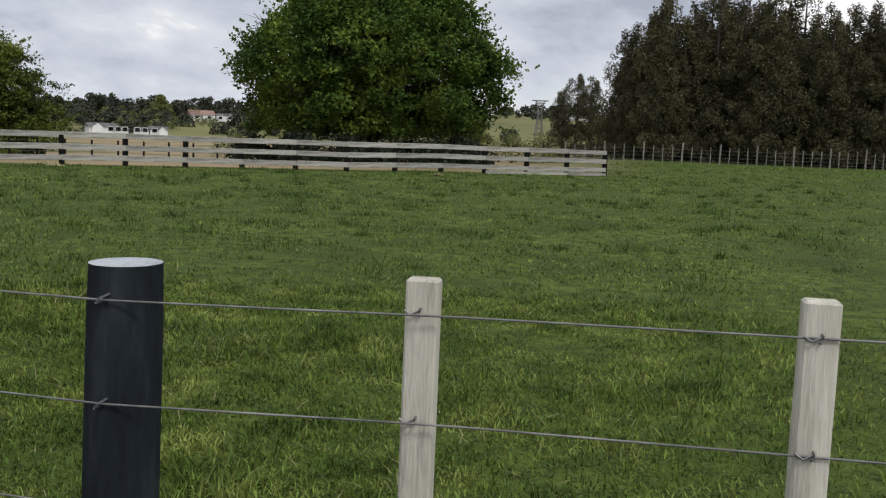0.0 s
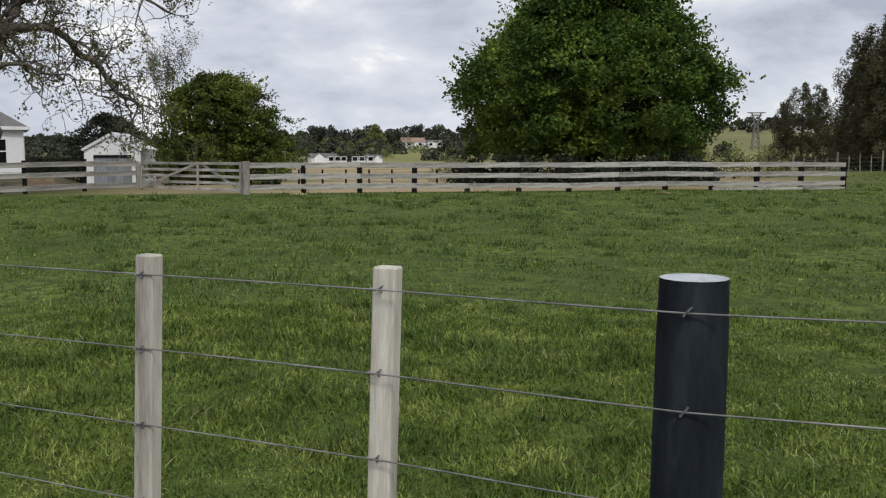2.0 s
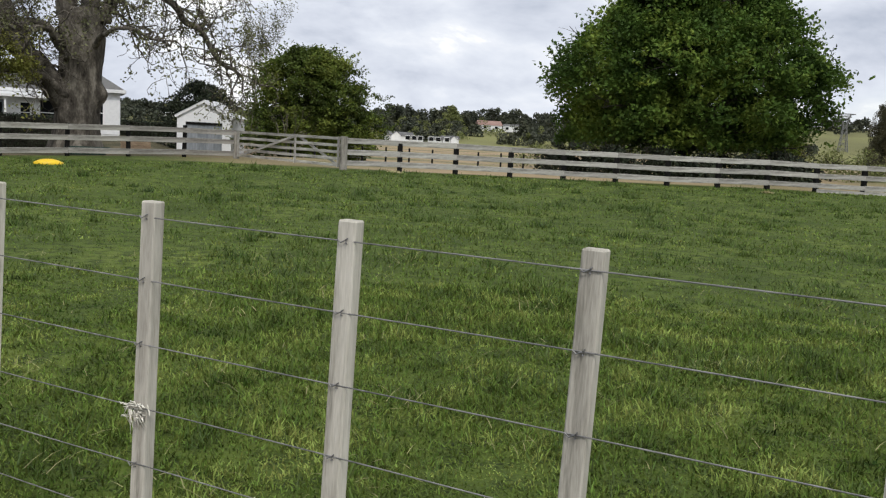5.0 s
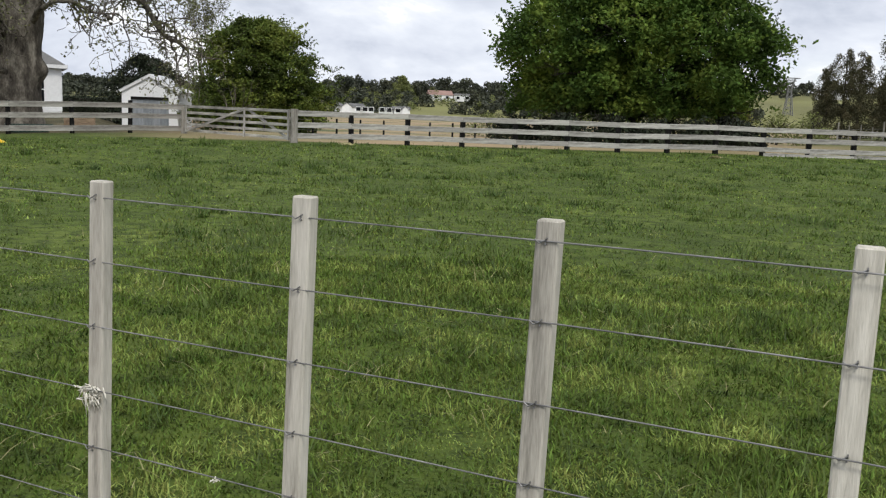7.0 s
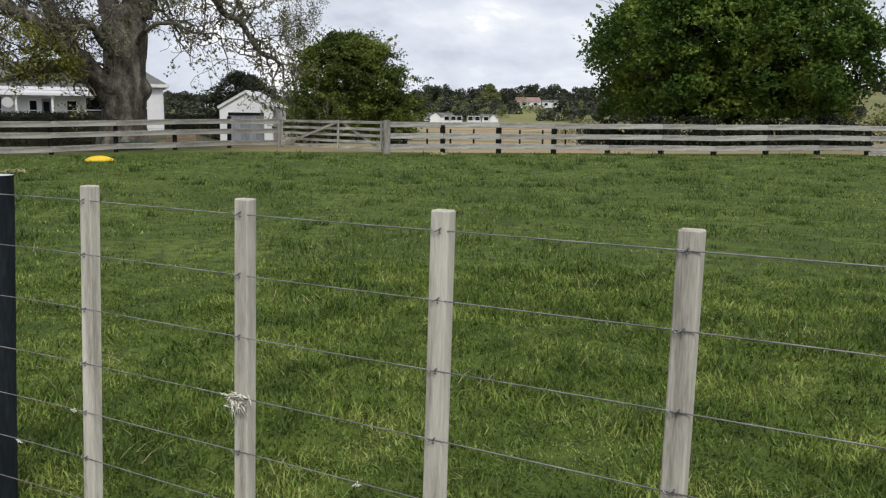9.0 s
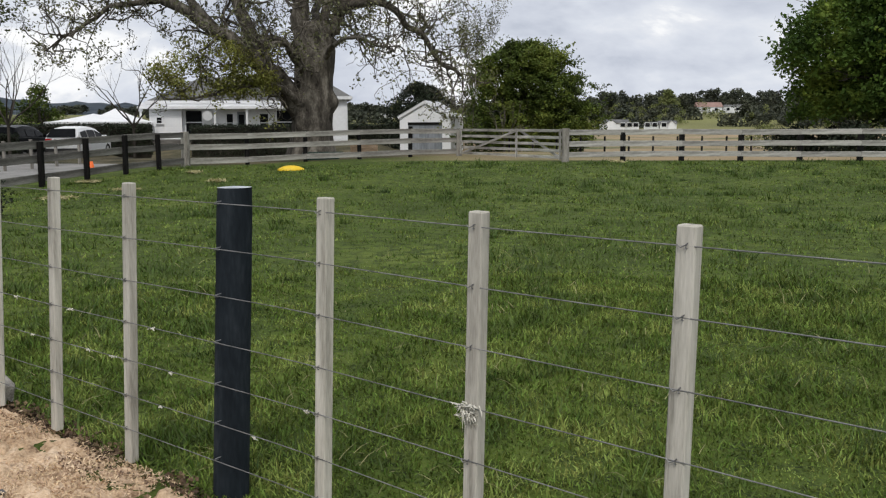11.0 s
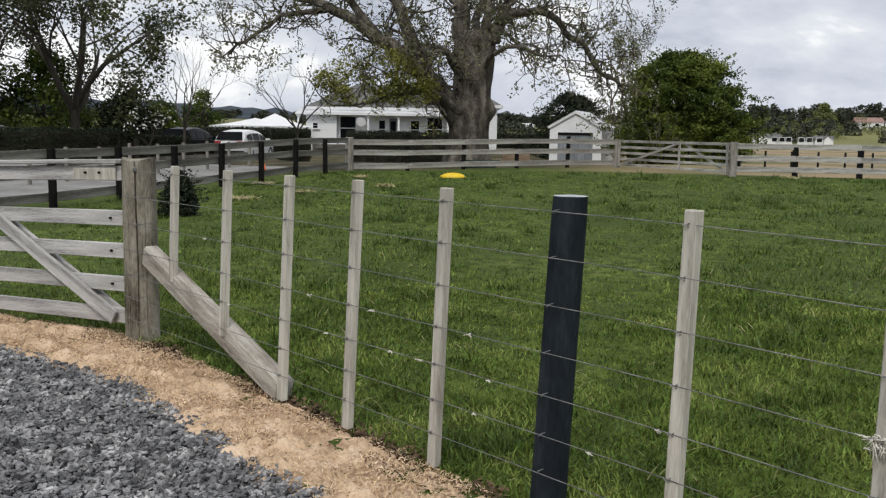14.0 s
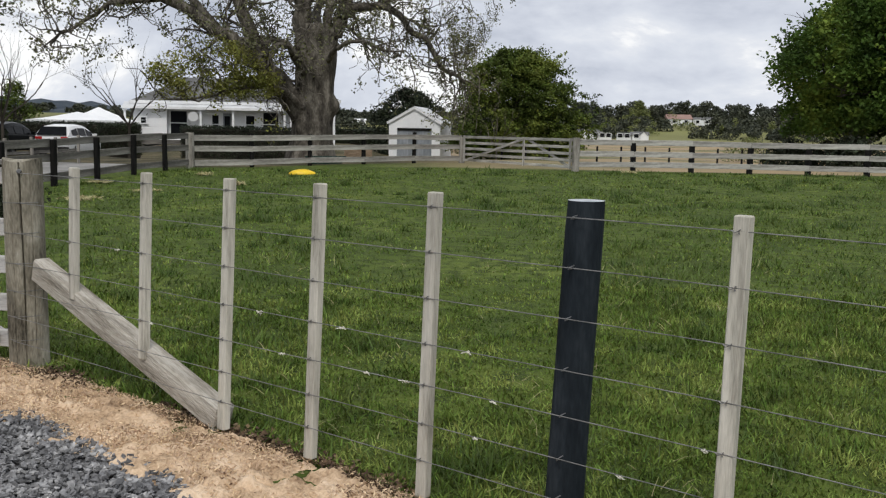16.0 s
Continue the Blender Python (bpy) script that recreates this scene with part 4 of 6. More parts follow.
def hung_gate():
    ob = thing("timber_gate", "weathered grey timber farm gate with diagonal brace", "gate")
    ax, bx = -8.44, -11.6
    P = lambda t, z, o=0.0: (ax + (bx - ax) * t + 0.37 * o, gate_y(ax + (bx - ax) * t) - 0.93 * o - 0.03, z - 0.11 * t - 0.01)
    for z, w in ((1.165, 0.10), (0.86, 0.105), (0.635, 0.105), (0.405, 0.105), (0.185, 0.105)):
        board("rail", P(0, z), P(1, z), w, 0.035, M_GATE, ob, bevel=0.005)
    board("cap_rail", P(0.0, 1.245, 0.01), P(1, 1.245, 0.01), 0.03, 0.10, M_GATE, ob, bevel=0.006)
    board("brace", P(0.02, 0.17, 0.045), P(0.50, 1.06, 0.045), 0.10, 0.03, M_GATE, ob, bevel=0.005)
    board("brace", P(0.02, 0.17, -0.035), P(0.49, 1.02, -0.035), 0.09, 0.03, M_GATE, ob, bevel=0.005)
    for t in (0.5, 0.97):
        board("stile", P(t, 0.12, -0.04), P(t, 1.22, -0.04), 0.10, 0.03, M_GATE, ob, up=(0.93, 0.37, 0), bevel=0.005)
    board("hinge_plate", P(0.01, 1.16, 0.03), P(0.13, 1.16, 0.03), 0.085, 0.02, M_BATTEN, ob, "pale short board over the top rail's end", bevel=0.004)
    for t, z in ((0.03, 0.86), (0.03, 0.635), (0.03, 0.405), (0.03, 0.185), (0.05, 1.17), (0.09, 1.17)):
        V, F = [], []
        p = Vector(P(t, z, 0.02 if z < 1 else 0.045))
        tube(V, F, [p, p + Vector((0.004, -0.014, 0))], [0.009, 0.008], 8)
        mesh_object("bolt", V, F, M_DARKPOST, ob, "dark bolt head")
    return ob


hung_gate()


def gate_post():
    ob = thing("gate_post", "thick cracked brown weathered round timber gate post", "gate post")
    cx, cy, r, top = -8.40, 1.27, 0.112, 1.25
    V, F = [], []
    n, rows = 180, 30
    for i in range(rows + 1):
        z = -0.15 + (top + 0.15) * i / rows
        for k in range(n):
            a = 6.2832 * k / n
            rr = r * (1.02 - 0.03 * i / rows) * (1 + 0.025 * noise.noise((math.cos(a) * 2, math.sin(a) * 2, z * 0.9)) + 0.012 * noise.noise((a * 9, 0, z * 0.6)))
            for c0, wd, dp in ((5.68, 0.045, 0.26), (6.2, 0.03, 0.10), (5.15, 0.03, 0.10), (4.6, 0.035, 0.12)):
                q = abs(a - c0 - 0.04 * math.sin(z * 3) - 0.03 * noise.noise((z * 5, c0, 0.0))) + (max(0.0, 0.5 - z) * 0.06 if c0 == 5.68 else max(0.0, abs(z - 0.5) - 0.3) * 0.1)
                if q < wd:
                    rr *= 1 - dp * (1 - q / wd)
            if i == rows:
                rr *= 0.98
            V.append((cx + rr * math.cos(a), cy + rr * math.sin(a), z + (0.012 * math.sin(a * 2) if i == rows else 0)))
    for i in range(rows):
        for k in range(n):
            a, b = i * n + k, i * n + (k + 1) % n
            F.append((a, b, b + n, a + n))
    F.append(tuple(rows * n + k for k in range(n)))
    mesh_object("shaft", V, F, M_OLDPOST, ob)
    for z in WIRES[1:]:
        pts = [(cx + (r + 0.002) * math.cos(a), cy + (r + 0.002) * math.sin(a), z) for a in np.linspace(2.4, 6.6, 16)]
        V, F = [], []
        tube(V, F, pts, [0.002] * 16, 5)
        mesh_object("wire_wrap", V, F, M_WIRE, ob)
    V, F = [], []
    q = Vector((math.cos(5.68), math.sin(5.68), 0))
    tube(V, F, [Vector((cx, cy, 1.185)) + q * 0.09, Vector((cx, cy, 1.185)) + q * 0.122, Vector((cx, cy, 1.185)) + q * 0.128], [0.014, 0.014, 0.009], 10)
    mesh_object("bolt", V, F, M_STAPLE, ob, "rusted gudgeon bolt end in the split")
    return ob


gate_post()
stay = thing("stay_post", "weathered timber stay propping the gate post", "fence stay")
board("beam", (-8.17, 1.24, 0.625), (-6.53, 1.315, 0.055), 0.145, 0.10, M_STAY, stay, bevel=0.012, wobble=0.006)

# wool caught on the wires
M_WOOL = material("caught_wool", [(0.58, 0.55, 0.46), (0.74, 0.71, 0.62), (0.82, 0.80, 0.72)], 0.95, 30, 0.6, 120)
rng = np.random.default_rng(77)


def wool(x, z, s, drop=0.0):
    ob = thing("wool_tuft", "small pale tuft of wool snagged on fence wire", "wool tuft", "wool on the wires")
    y = lean_y(x, z) - 0.004
    V, F = [], []
    for k in range(14):
        a = Vector((x + rng.normal() * s * 0.35, y + rng.normal() * 0.003 - 0.003, z + rng.normal() * 0.0018))
        b = a + Vector((rng.normal() * s * 0.6, rng.normal() * 0.003, -abs(rng.normal()) * (0.004 + drop)))
        tube(V, F, [a, (a + b) / 2 + Vector(rng.normal(size=3)) * 0.002, b], [0.0012, 0.0022, 0.0006], 4)
    mesh_object("wool", V, F, M_WOOL, ob, smooth=True)


for x, z, s in ((-3.42, 0.64, 0.03), (-2.95, 0.475, 0.014), (-2.62, 0.475, 0.018), (-4.12, 0.475, 0.012), (-4.93, 0.475, 0.02), (-5.05, 0.64, 0.018), (-5.35, 0.475, 0.022), (-5.55, 0.475, 0.02), (-5.70, 0.64, 0.02), (-6.05, 0.475, 0.016), (-6.2, 0.64, 0.022), (-7.3, 0.82, 0.02), (-7.0, 0.475, 0.015), (-2.35, 0.32, 0.012), (-3.15, 0.32, 0.016), (-1.85, 0.475, 0.012), (-4.4, 0.32, 0.014), (-5.0, 0.32, 0.014)):
    wool(x, z, s)
hank = thing("wool_hank", "white hank of wool tied round a fence batten", "wool")
V, F = [], []
yb = lean_y(-3.37, 0.64)
for k in range(70):
    a = Vector((-3.375 + rng.uniform(-0.04, 0.032), yb - 0.012 + rng.normal() * 0.004, 0.635 + rng.uniform(-0.02, 0.02)))
    tube(V, F, [a, a + Vector((0.012 * rng.normal(), -0.006, rng.uniform(-0.01, 0.006))), a + Vector((rng.normal() * 0.01, 0.0, -abs(rng.normal()) * 0.022))], [0.0018, 0.0028, 0.0008], 4)
mesh_object("wool", V, F, M_WOOL, hank, smooth=True)


# ---- sand bank along the fence, gravel yard ----
def gravel_edge(x):
    e = 0.75 if x > -7.3 else 0.75 + 0.23 * (x + 7.3)
    return e + 0.05 * noise.noise((x * 1.3, 3.0, 0.0)) + 0.02 * noise.noise((x * 6, 9.0, 0.0))


def sand_edge(x):
    e = 1.30 if x > -6.5 else max(1.30 + 0.03 * (x + 6.5), -9)
    if x > -4.9:
        e -= 0.25 * (x + 4.9)
    if x < -8.3:
        e = gate_y(x) + 0.04
    return e + 0.05 * noise.noise((x * 2.0, 7.0, 0.0)) + 0.03 * noise.noise((x * 9.0, 1.0, 0.0))


V, F = [], []
NX, NY = 560, 46
for i in range(NX + 1):
    x = -13.2 + 10.4 * i / NX
    lo, hi = gravel_edge(x) - 0.22, max(sand_edge(x), gravel_edge(x) - 0.1) + 0.05
    for j in range(NY + 1):
        t = j / NY
        y = lo + (hi - lo) * t
        rise = 0.036 * math.sin(math.pi * min(1, max(0, (t - 0.08) / 0.88))) ** 0.7
        lumps = 0.022 * noise.noise((x * 3.1, y * 3.1, 0.0)) + 0.022 * noise.noise((x * 8, y * 11, 2.0)) + 0.020 * noise.noise((x * 19, y * 26, 4.0)) + 0.016 * noise.noise((x * 45, y * 55, 4.0))
        fade = min(1, t * 7, (1 - t) * 9)
        V.append((x, y, -0.012 + (rise + lumps * 1.5) * fade + 0.006))
for i in range(NX):
    for j in range(NY):
        k = i * (NY + 1) + j
        F.append((k, k + NY + 1, k + NY + 2, k + 1))
tagged(mesh_object("sand_bank", V, F, M_SAND, smooth=True), "pale orange crumbly sand spread along the fence", "sand", kind="structure")

# clods and crumbs of darker soil on the sand
rng = np.random.default_rng(15)
M_SOIL = material("damp_soil_crumbs", [(0.07, 0.045, 0.028), (0.20, 0.13, 0.08), (0.38, 0.27, 0.175)], 0.95, 20, 0.5, 90, vary=0.5, island=True)


def stones_mesh(name, P, S, mat, label, cat, flat=0.6):
    """Loose angular pieces, one closed block each."""
    n = len(P)
    c = np.array([(-1, -1, -1), (1, -1, -1), (1, 1, -1), (-1, 1, -1), (-1, -1, 1), (1, -1, 1), (1, 1, 1), (-1, 1, 1)], float) * 0.5
    B = c[None] * rng.uniform(0.55, 1.1, (n, 8, 1)) + rng.normal(size=(n, 8, 3)) * 0.07
    B *= np.stack([rng.uniform(0.8, 1.5, n), rng.uniform(0.6, 1.0, n), rng.uniform(0.3, 0.75, n) * flat / 0.6], 1)[:, None, :] * S[:, None, None]
    q = rng.normal(size=(n, 4))
    q[:, 1:3] *= 0.22
    q /= np.linalg.norm(q, axis=1)[:, None]
    w, x, y, z = q.T
    R = np.stack([np.stack([1 - 2 * (y * y + z * z), 2 * (x * y - z * w), 2 * (x * z + y * w)], 1), np.stack([2 * (x * y + z * w), 1 - 2 * (x * x + z * z), 2 * (y * z - x * w)], 1), np.stack([2 * (x * z - y * w), 2 * (y * z + x * w), 1 - 2 * (x * x + y * y)], 1)], 1)
    W = np.einsum("nij,nkj->nki", R, B) + P[:, None, :]
    f = np.array([(0, 3, 2, 1), (4, 5, 6, 7), (0, 1, 5, 4), (1, 2, 6, 5), (2, 3, 7, 6), (3, 0, 4, 7)])
    idx = (np.arange(n)[:, None, None] * 8 + f[None]).reshape(-1).astype(np.int32)
    me = bpy.data.meshes.new(name)
    me.vertices.add(n * 8)
    me.vertices.foreach_set("co", W.reshape(-1).astype(np.float32))
    me.loops.add(len(idx))
    me.loops.foreach_set("vertex_index", idx)
    me.polygons.add(n * 6)
    me.polygons.foreach_set("loop_start", np.arange(n * 6, dtype=np.int32) * 4)
    me.update(calc_edges=True)
    me.shade_flat()
    me.materials.append(mat)
    return tagged(new(name, me), label, cat, kind="stuff")


xs = rng.uniform(-12.6, -4.2, 98000)
ys = rng.uniform(-2.0, 1.0, 98000)
keep = np.array([y < gravel_edge(x) + 0.025 * rng.normal() and (y > gravel_edge(x) - 1.6 or rng.random() < 0.5) for x, y in zip(xs, ys)])
xs, ys = xs[keep][:56000], ys[keep][:56000]
stones_mesh("gravel", np.stack([xs, ys, 0.012 + rng.uniform(0, 0.022, len(xs))], 1), rng.uniform(0.012, 0.032, len(xs)), M_STONE, "loose angular blue-grey crushed gravel", "gravel")
xs = rng.uniform(-12, -4.2, 9000)
ts = rng.random(9000) ** 0.7
ys = np.array([gravel_edge(x) - 0.02 + (sand_edge(x) - gravel_edge(x) + 0.03) * t for x, t in zip(xs, ts)])
patch = np.array([noise.noise((x * 1.6, y * 3.4, 11.0)) for x, y in zip(xs, ys)])
keep = patch + 0.5 * ts > 0.52
xs, ys, ts = xs[keep], ys[keep], ts[keep]
stones_mesh("soil_crumbs", np.stack([xs, ys, 0.036 * np.sin(np.pi * np.clip((ts + 0.12) / 1.15, 0, 1)) ** 0.7 + 0.004], 1), rng.uniform(0.004, 0.013, len(xs)), M_SOIL, "dark damp soil crumbs scattered on sand", "soil")
bm = bmesh.new()
grid = []
for i in range(60):
    x = -14.5 + 22 * i / 59
    grid.append([bm.verts.new((x, y, 0.008 if y > -5 else 0.004)) for y in (-6.0, -3.0, -1.0, gravel_edge(x) + 0.02)])
for i in range(59):
    for j in range(3):
        bm.faces.new((grid[i][j], grid[i + 1][j], grid[i + 1][j + 1], grid[i][j + 1]))
tagged(part("gravel_yard", bm, M_GRAVELBED), "dusty grey bed of the gravel yard", "gravel", kind="structure")

M_SHAVING = material("sawdust_shavings", [(0.36, 0.25, 0.15), (0.56, 0.41, 0.27), (0.70, 0.54, 0.39)], 0.95, 6, 0.0, 60, vary=0.3, island=True)
xs = rng.uniform(-12.5, -3.6, 60000)
ts = rng.random(60000)
keep = np.array([noise.noise((x * 2.2, t * 2.5, 21.0)) for x, t in zip(xs, ts)]) + 0.2 * rng.normal(size=60000) > -0.12
xs, ts = xs[keep], ts[keep]
lo = np.array([gravel_edge(x) - 0.06 for x in xs])
hi = np.array([sand_edge(x) + 0.03 for x in xs])
zs = 0.036 * np.sin(np.pi * np.clip((ts + 0.1) / 1.12, 0, 1)) ** 0.7 + rng.uniform(-0.002, 0.02, len(xs))
C = np.stack([xs, lo + (hi - lo) * ts, zs], 1)[hi > lo]
tagged(quads_mesh("wood_shavings", leaf_quads(C, 0.022, rng, 0.55, 0.25), M_SHAVING), "fine pale wood shavings mixed into the sand", "shavings", kind="stuff")


# ---- grass ----
def grass_points(n, d0, d1, az0, az1, power, rng):
    u = rng.random(n)
    d = (d0 ** power + u * (d1 ** power - d0 ** power)) ** (1 / power)
    a = np.radians(rng.uniform(az0, az1, n))
    o = rng.random(n)
    return 0.1 - 3.1 * o - d * np.sin(a), 0.0 - 1.3 * o + d * np.cos(a), d


def field_noise(x, y, s, k):
    """Cheap smooth noise from a few crossing waves."""
    return (np.sin(x * s + 1.3 * np.sin(y * s * 0.7 + k)) + np.sin(y * s * 1.13 + 1.7 * np.sin(x * s * 0.61 + k * 2)) + np.sin((x + y) * s * 0.77 + k * 3 + 1.1 * np.sin((x - y) * s * 0.5))) / 3


def blades(name, n, d0, d1, az0, az1, power, seed, mat, label, h0, h1, w, dry=False, clump=0):
    rng = np.random.default_rng(seed)
    if clump:
        x, y, d = grass_points(n // clump, d0, d1, az0, az1, power, rng)
        r = np.repeat(rng.uniform(0.05, 0.22, len(x)), clump)
        x, y, d = (np.repeat(q, clump) for q in (x, y, d))
        n = len(x)
        x, y = x + rng.normal(size=n) * r, y + rng.normal(size=n) * r
    else:
        x, y, d = grass_points(n, d0, d1, az0, az1, power, rng)
    edge = np.interp(x, np.linspace(-14, 6, 400), [sand_edge(q) if q < -4.0 else 1.06 + 0.04 * math.sin(q * 9) for q in np.linspace(-14, 6, 400)])
    ok = y > edge + np.abs(rng.normal(size=n)) * 0.04 - 0.03
    nx, ny = CORNER[1] - NEAR_END[1], -(CORNER[0] - NEAR_END[0])
    ok &= (x - NEAR_END[0]) * nx + (y - NEAR_END[1]) * ny > 0.5
    for p, q in ((GATE_L, CORNER), (GATE_R, GATE_L), (END, GATE_R)):
        ex, ey = q[0] - p[0], q[1] - p[1]
        side = ex * (y - p[1]) - ey * (x - p[0])
        if p == END:
            ok &= (side > -0.2) | (x > END[0])
        elif p == GATE_R:
            ok &= (side > -0.2) | (x > GATE_R[0])
        else:
            ok &= (side > -0.2) | (y > GATE_L[1])
    ok &= y < 57 + 0.3 * x
    x, y, d = x[ok], y[ok], d[ok]
    n = len(x)
    tuft = 0.5 * field_noise(x, y, 2.1, 1.0) + 0.5 * field_noise(x, y, 6.5, 4.0)
    big = field_noise(x, y, 0.8, 2.0)
    h = (h0 + (h1 - h0) * rng.random(n) ** 1.5) * np.clip(1 + 0.75 * tuft + 0.3 * big, 0.35, 2.2) * (1 + 0.012 * d)
    z0 = np.array([land(a, b) for a, b in zip(x, y)]) - 0.006
    yaw = rng.uniform(0, 6.2832, n)
    lean = rng.uniform(1.05, 1.45, n) if dry else rng.uniform(0.25, 1.3, n)
    lx, ly = np.cos(yaw) * np.sin(lean) * h, np.sin(yaw) * np.sin(lean) * h
    face = yaw + rng.uniform(0.6, 2.4, n)
    ww = w * rng.uniform(0.6, 1.3, n) * (1 + 0.16 * d)
    wx, wy = np.cos(face) * ww / 2, np.sin(face) * ww / 2
    base = np.stack([x, y, z0 + (0.05 if dry else 0.0)], 1)
    side = np.stack([wx, wy, np.zeros(n)], 1)
    mid = base + np.stack([lx * 0.42, ly * 0.42, h * np.cos(lean) * 0.66], 1)
    tip = base + np.stack([lx, ly, h * np.cos(lean)], 1)
    P = np.concatenate([np.stack([base - side, base + side, mid + side * 0.85, mid - side * 0.85], 1), np.stack([mid - side * 0.85, mid + side * 0.85, tip + side * 0.18, tip - side * 0.18], 1)]) if d1 < 14 else np.stack([base - side, base + side, tip + side * 0.3, tip - side * 0.3], 1)
    return tagged(quads_mesh(name, P, mat), label, "grass", kind="stuff")


blades("near_grass", 250000, 1.45, 9.0, -20, 80, 0.75, 1, M_GRASS, "lush green pasture grass in uneven tufts", 0.018, 0.072, 0.0046)
blades("paddock_grass", 240000, 8.0, 62.0, -17, 80, 0.5, 2, M_GRASS, "grazed green pasture grass across the paddock", 0.016, 0.042, 0.0070)
blades("dry_stalks", 1500, 1.7, 12.0, -17, 78, 0.8, 3, M_DRY, "scattered dry straw-coloured grass stalks", 0.06, 0.15, 0.0026, True, 4)
M_TUFT = material("dark_grass_tufts", [(0.040, 0.072, 0.014), (0.075, 0.118, 0.022), (0.12, 0.165, 0.035)], 0.55, 0.8, 0.0, 7, spec=0.3, vary=0.35, island=True, translucent=0.25)
blades("grass_tufts", 66000, 2.2, 45.0, -17, 80, 0.7, 8, M_TUFT, "darker longer tufts of rank pasture grass", 0.055, 0.12, 0.0050, clump=60)

# dark crumbs of soil where the sand meets the turf
M_SOIL = material("dark_damp_soil", [(0.035, 0.022, 0.012), (0.10, 0.065, 0.038), (0.20, 0.135, 0.08)], 0.95, 9, 0.5, 60, vary=0.4, island=True)
rng = np.random.default_rng(19)
crumbs = []
while len(crumbs) < 2600:
    x = rng.uniform(-8.2, -2.6)
    y = sand_edge(x) + rng.normal() * 0.055 - 0.03
    if noise.noise((x * 1.7, y * 4.0, 6.0)) > 0.12:
        crumbs.append((x, y, 0.016 + abs(rng.normal()) * 0.008))
tagged(quads_mesh("soil_crumbs", leaf_quads(np.array(crumbs), 0.026, rng, 0.6, 0.7), M_SOIL), "dark damp soil crumbs along the turf edge", "soil", kind="stuff")


# ---- shed ----
M_SHEDROOF = material("pale_shed_roof", [(0.45, 0.46, 0.47), (0.56, 0.57, 0.58), (0.64, 0.65, 0.66)], 0.6, 0.7, 0.1, 6)

def shed():
    at = at_bearing(42.75, 64.0)
    ob = thing("garden_shed", "small white gabled shed with grey double doors", "shed", at=(at[0], at[1], land(*at)), turn=31)
    w, l, e, r, dw, dh = 1.80, 5.2, 2.48, 3.50, 1.28, 2.02
    bm = bmesh.new()
    for y0 in (0.0, l):
        vs = [bm.verts.new(p) for p in ((-w, y0, -0.1), (-dw, y0, -0.1), (-dw, y0, dh), (dw, y0, dh), (dw, y0, -0.1), (w, y0, -0.1), (w, y0, e), (0, y0, r), (-w, y0, e))]
        bm.faces.new(vs if y0 == 0 else list(reversed(vs)))
    bm.verts.ensure_lookup_table()
    a, b = bm.verts[:9], bm.verts[9:18]
    for i in (0, 1, 2, 3, 4, 5, 6, 7, 8):
        j = (i + 1) % 9
        if (i, j) not in ((6, 7), (7, 8)):
            bm.faces.new((a[j], a[i], b[i], b[j]))
    part("wall", bm, M_WHITE, ob)
    for s in (-1, 1):
        bm = bmesh.new()
        box(bm, -0.04, math.hypot(w, r - e) + 0.16, -0.10, l + 0.1, 0.0, 0.05, 0.01)
        o = part("roof", bm, M_SHEDROOF, ob)
        o.matrix_basis = pose(0, 0, r + 0.02, 0, math.degrees(math.atan2(r - e, w)), 0) if s > 0 else pose(0, l - 0.05, r + 0.02, 0, 0, 180) @ pose(0, 0, 0, 0, math.degrees(math.atan2(r - e, w)), 0)
        bm = bmesh.new()
        box(bm, 0.0, math.hypot(w, r - e) + 0.15, -0.03, 0.0, -0.12, 0.02)
        q = part("bargeboard", bm, M_WHITE, ob)
        q.matrix_basis = pose(0, -0.10, r + 0.02, 0, math.degrees(math.atan2(r - e, w)), 0) if s > 0 else Matrix.Diagonal((-1, 1, 1, 1)) @ pose(0, -0.10, r + 0.02, 0, math.degrees(math.atan2(r - e, w)), 0)
    for k in range(2):
        door = box_part("door", (-dw + dw * k + 0.01, -0.01 + dw * k, 0.05, 0.10, -0.05, dh - 0.01), M_DOORGREY, ob)
        for j in range(6):
            x = -dw + dw * k + 0.05 + j * 0.198
            box_part("plank", (x, x + 0.188, 0.035, 0.05, 0.0, dh - 0.16), M_DOORGREY, door)
        box_part("cross_batten", (-dw + dw * k + 0.06, -0.06 + dw * k, 0.015, 0.035, 0.95, 1.07), M_DOORGREY, door)
    for sx in (-1, 1):
        box_part("door_jamb", (sx * dw - 0.06, sx * dw + 0.06, -0.025, 0.0, 0.0, dh + 0.06), M_WHITE, ob)
    box_part("lintel", (-dw + 0.06, dw - 0.06, -0.02, 0.0, dh - 0.12, dh + 0.05), M_DARKPOST, ob)
    for j in range(15):
        box_part("weatherboard", (w, w + 0.022, 0.02, l - 0.02, 0.05 + j * 0.16, 0.05 + j * 0.16 + 0.15), M_WHITE, ob)
    for j in range(3):
        rib = -1.35 + j * 1.35
        box_part("rib", (rib - 0.02, rib + 0.02, -0.012, 0.0, dh + 0.12, r - 0.25 - abs(rib) * (r - e) / w), M_WHITE, ob)
    return ob


shed()


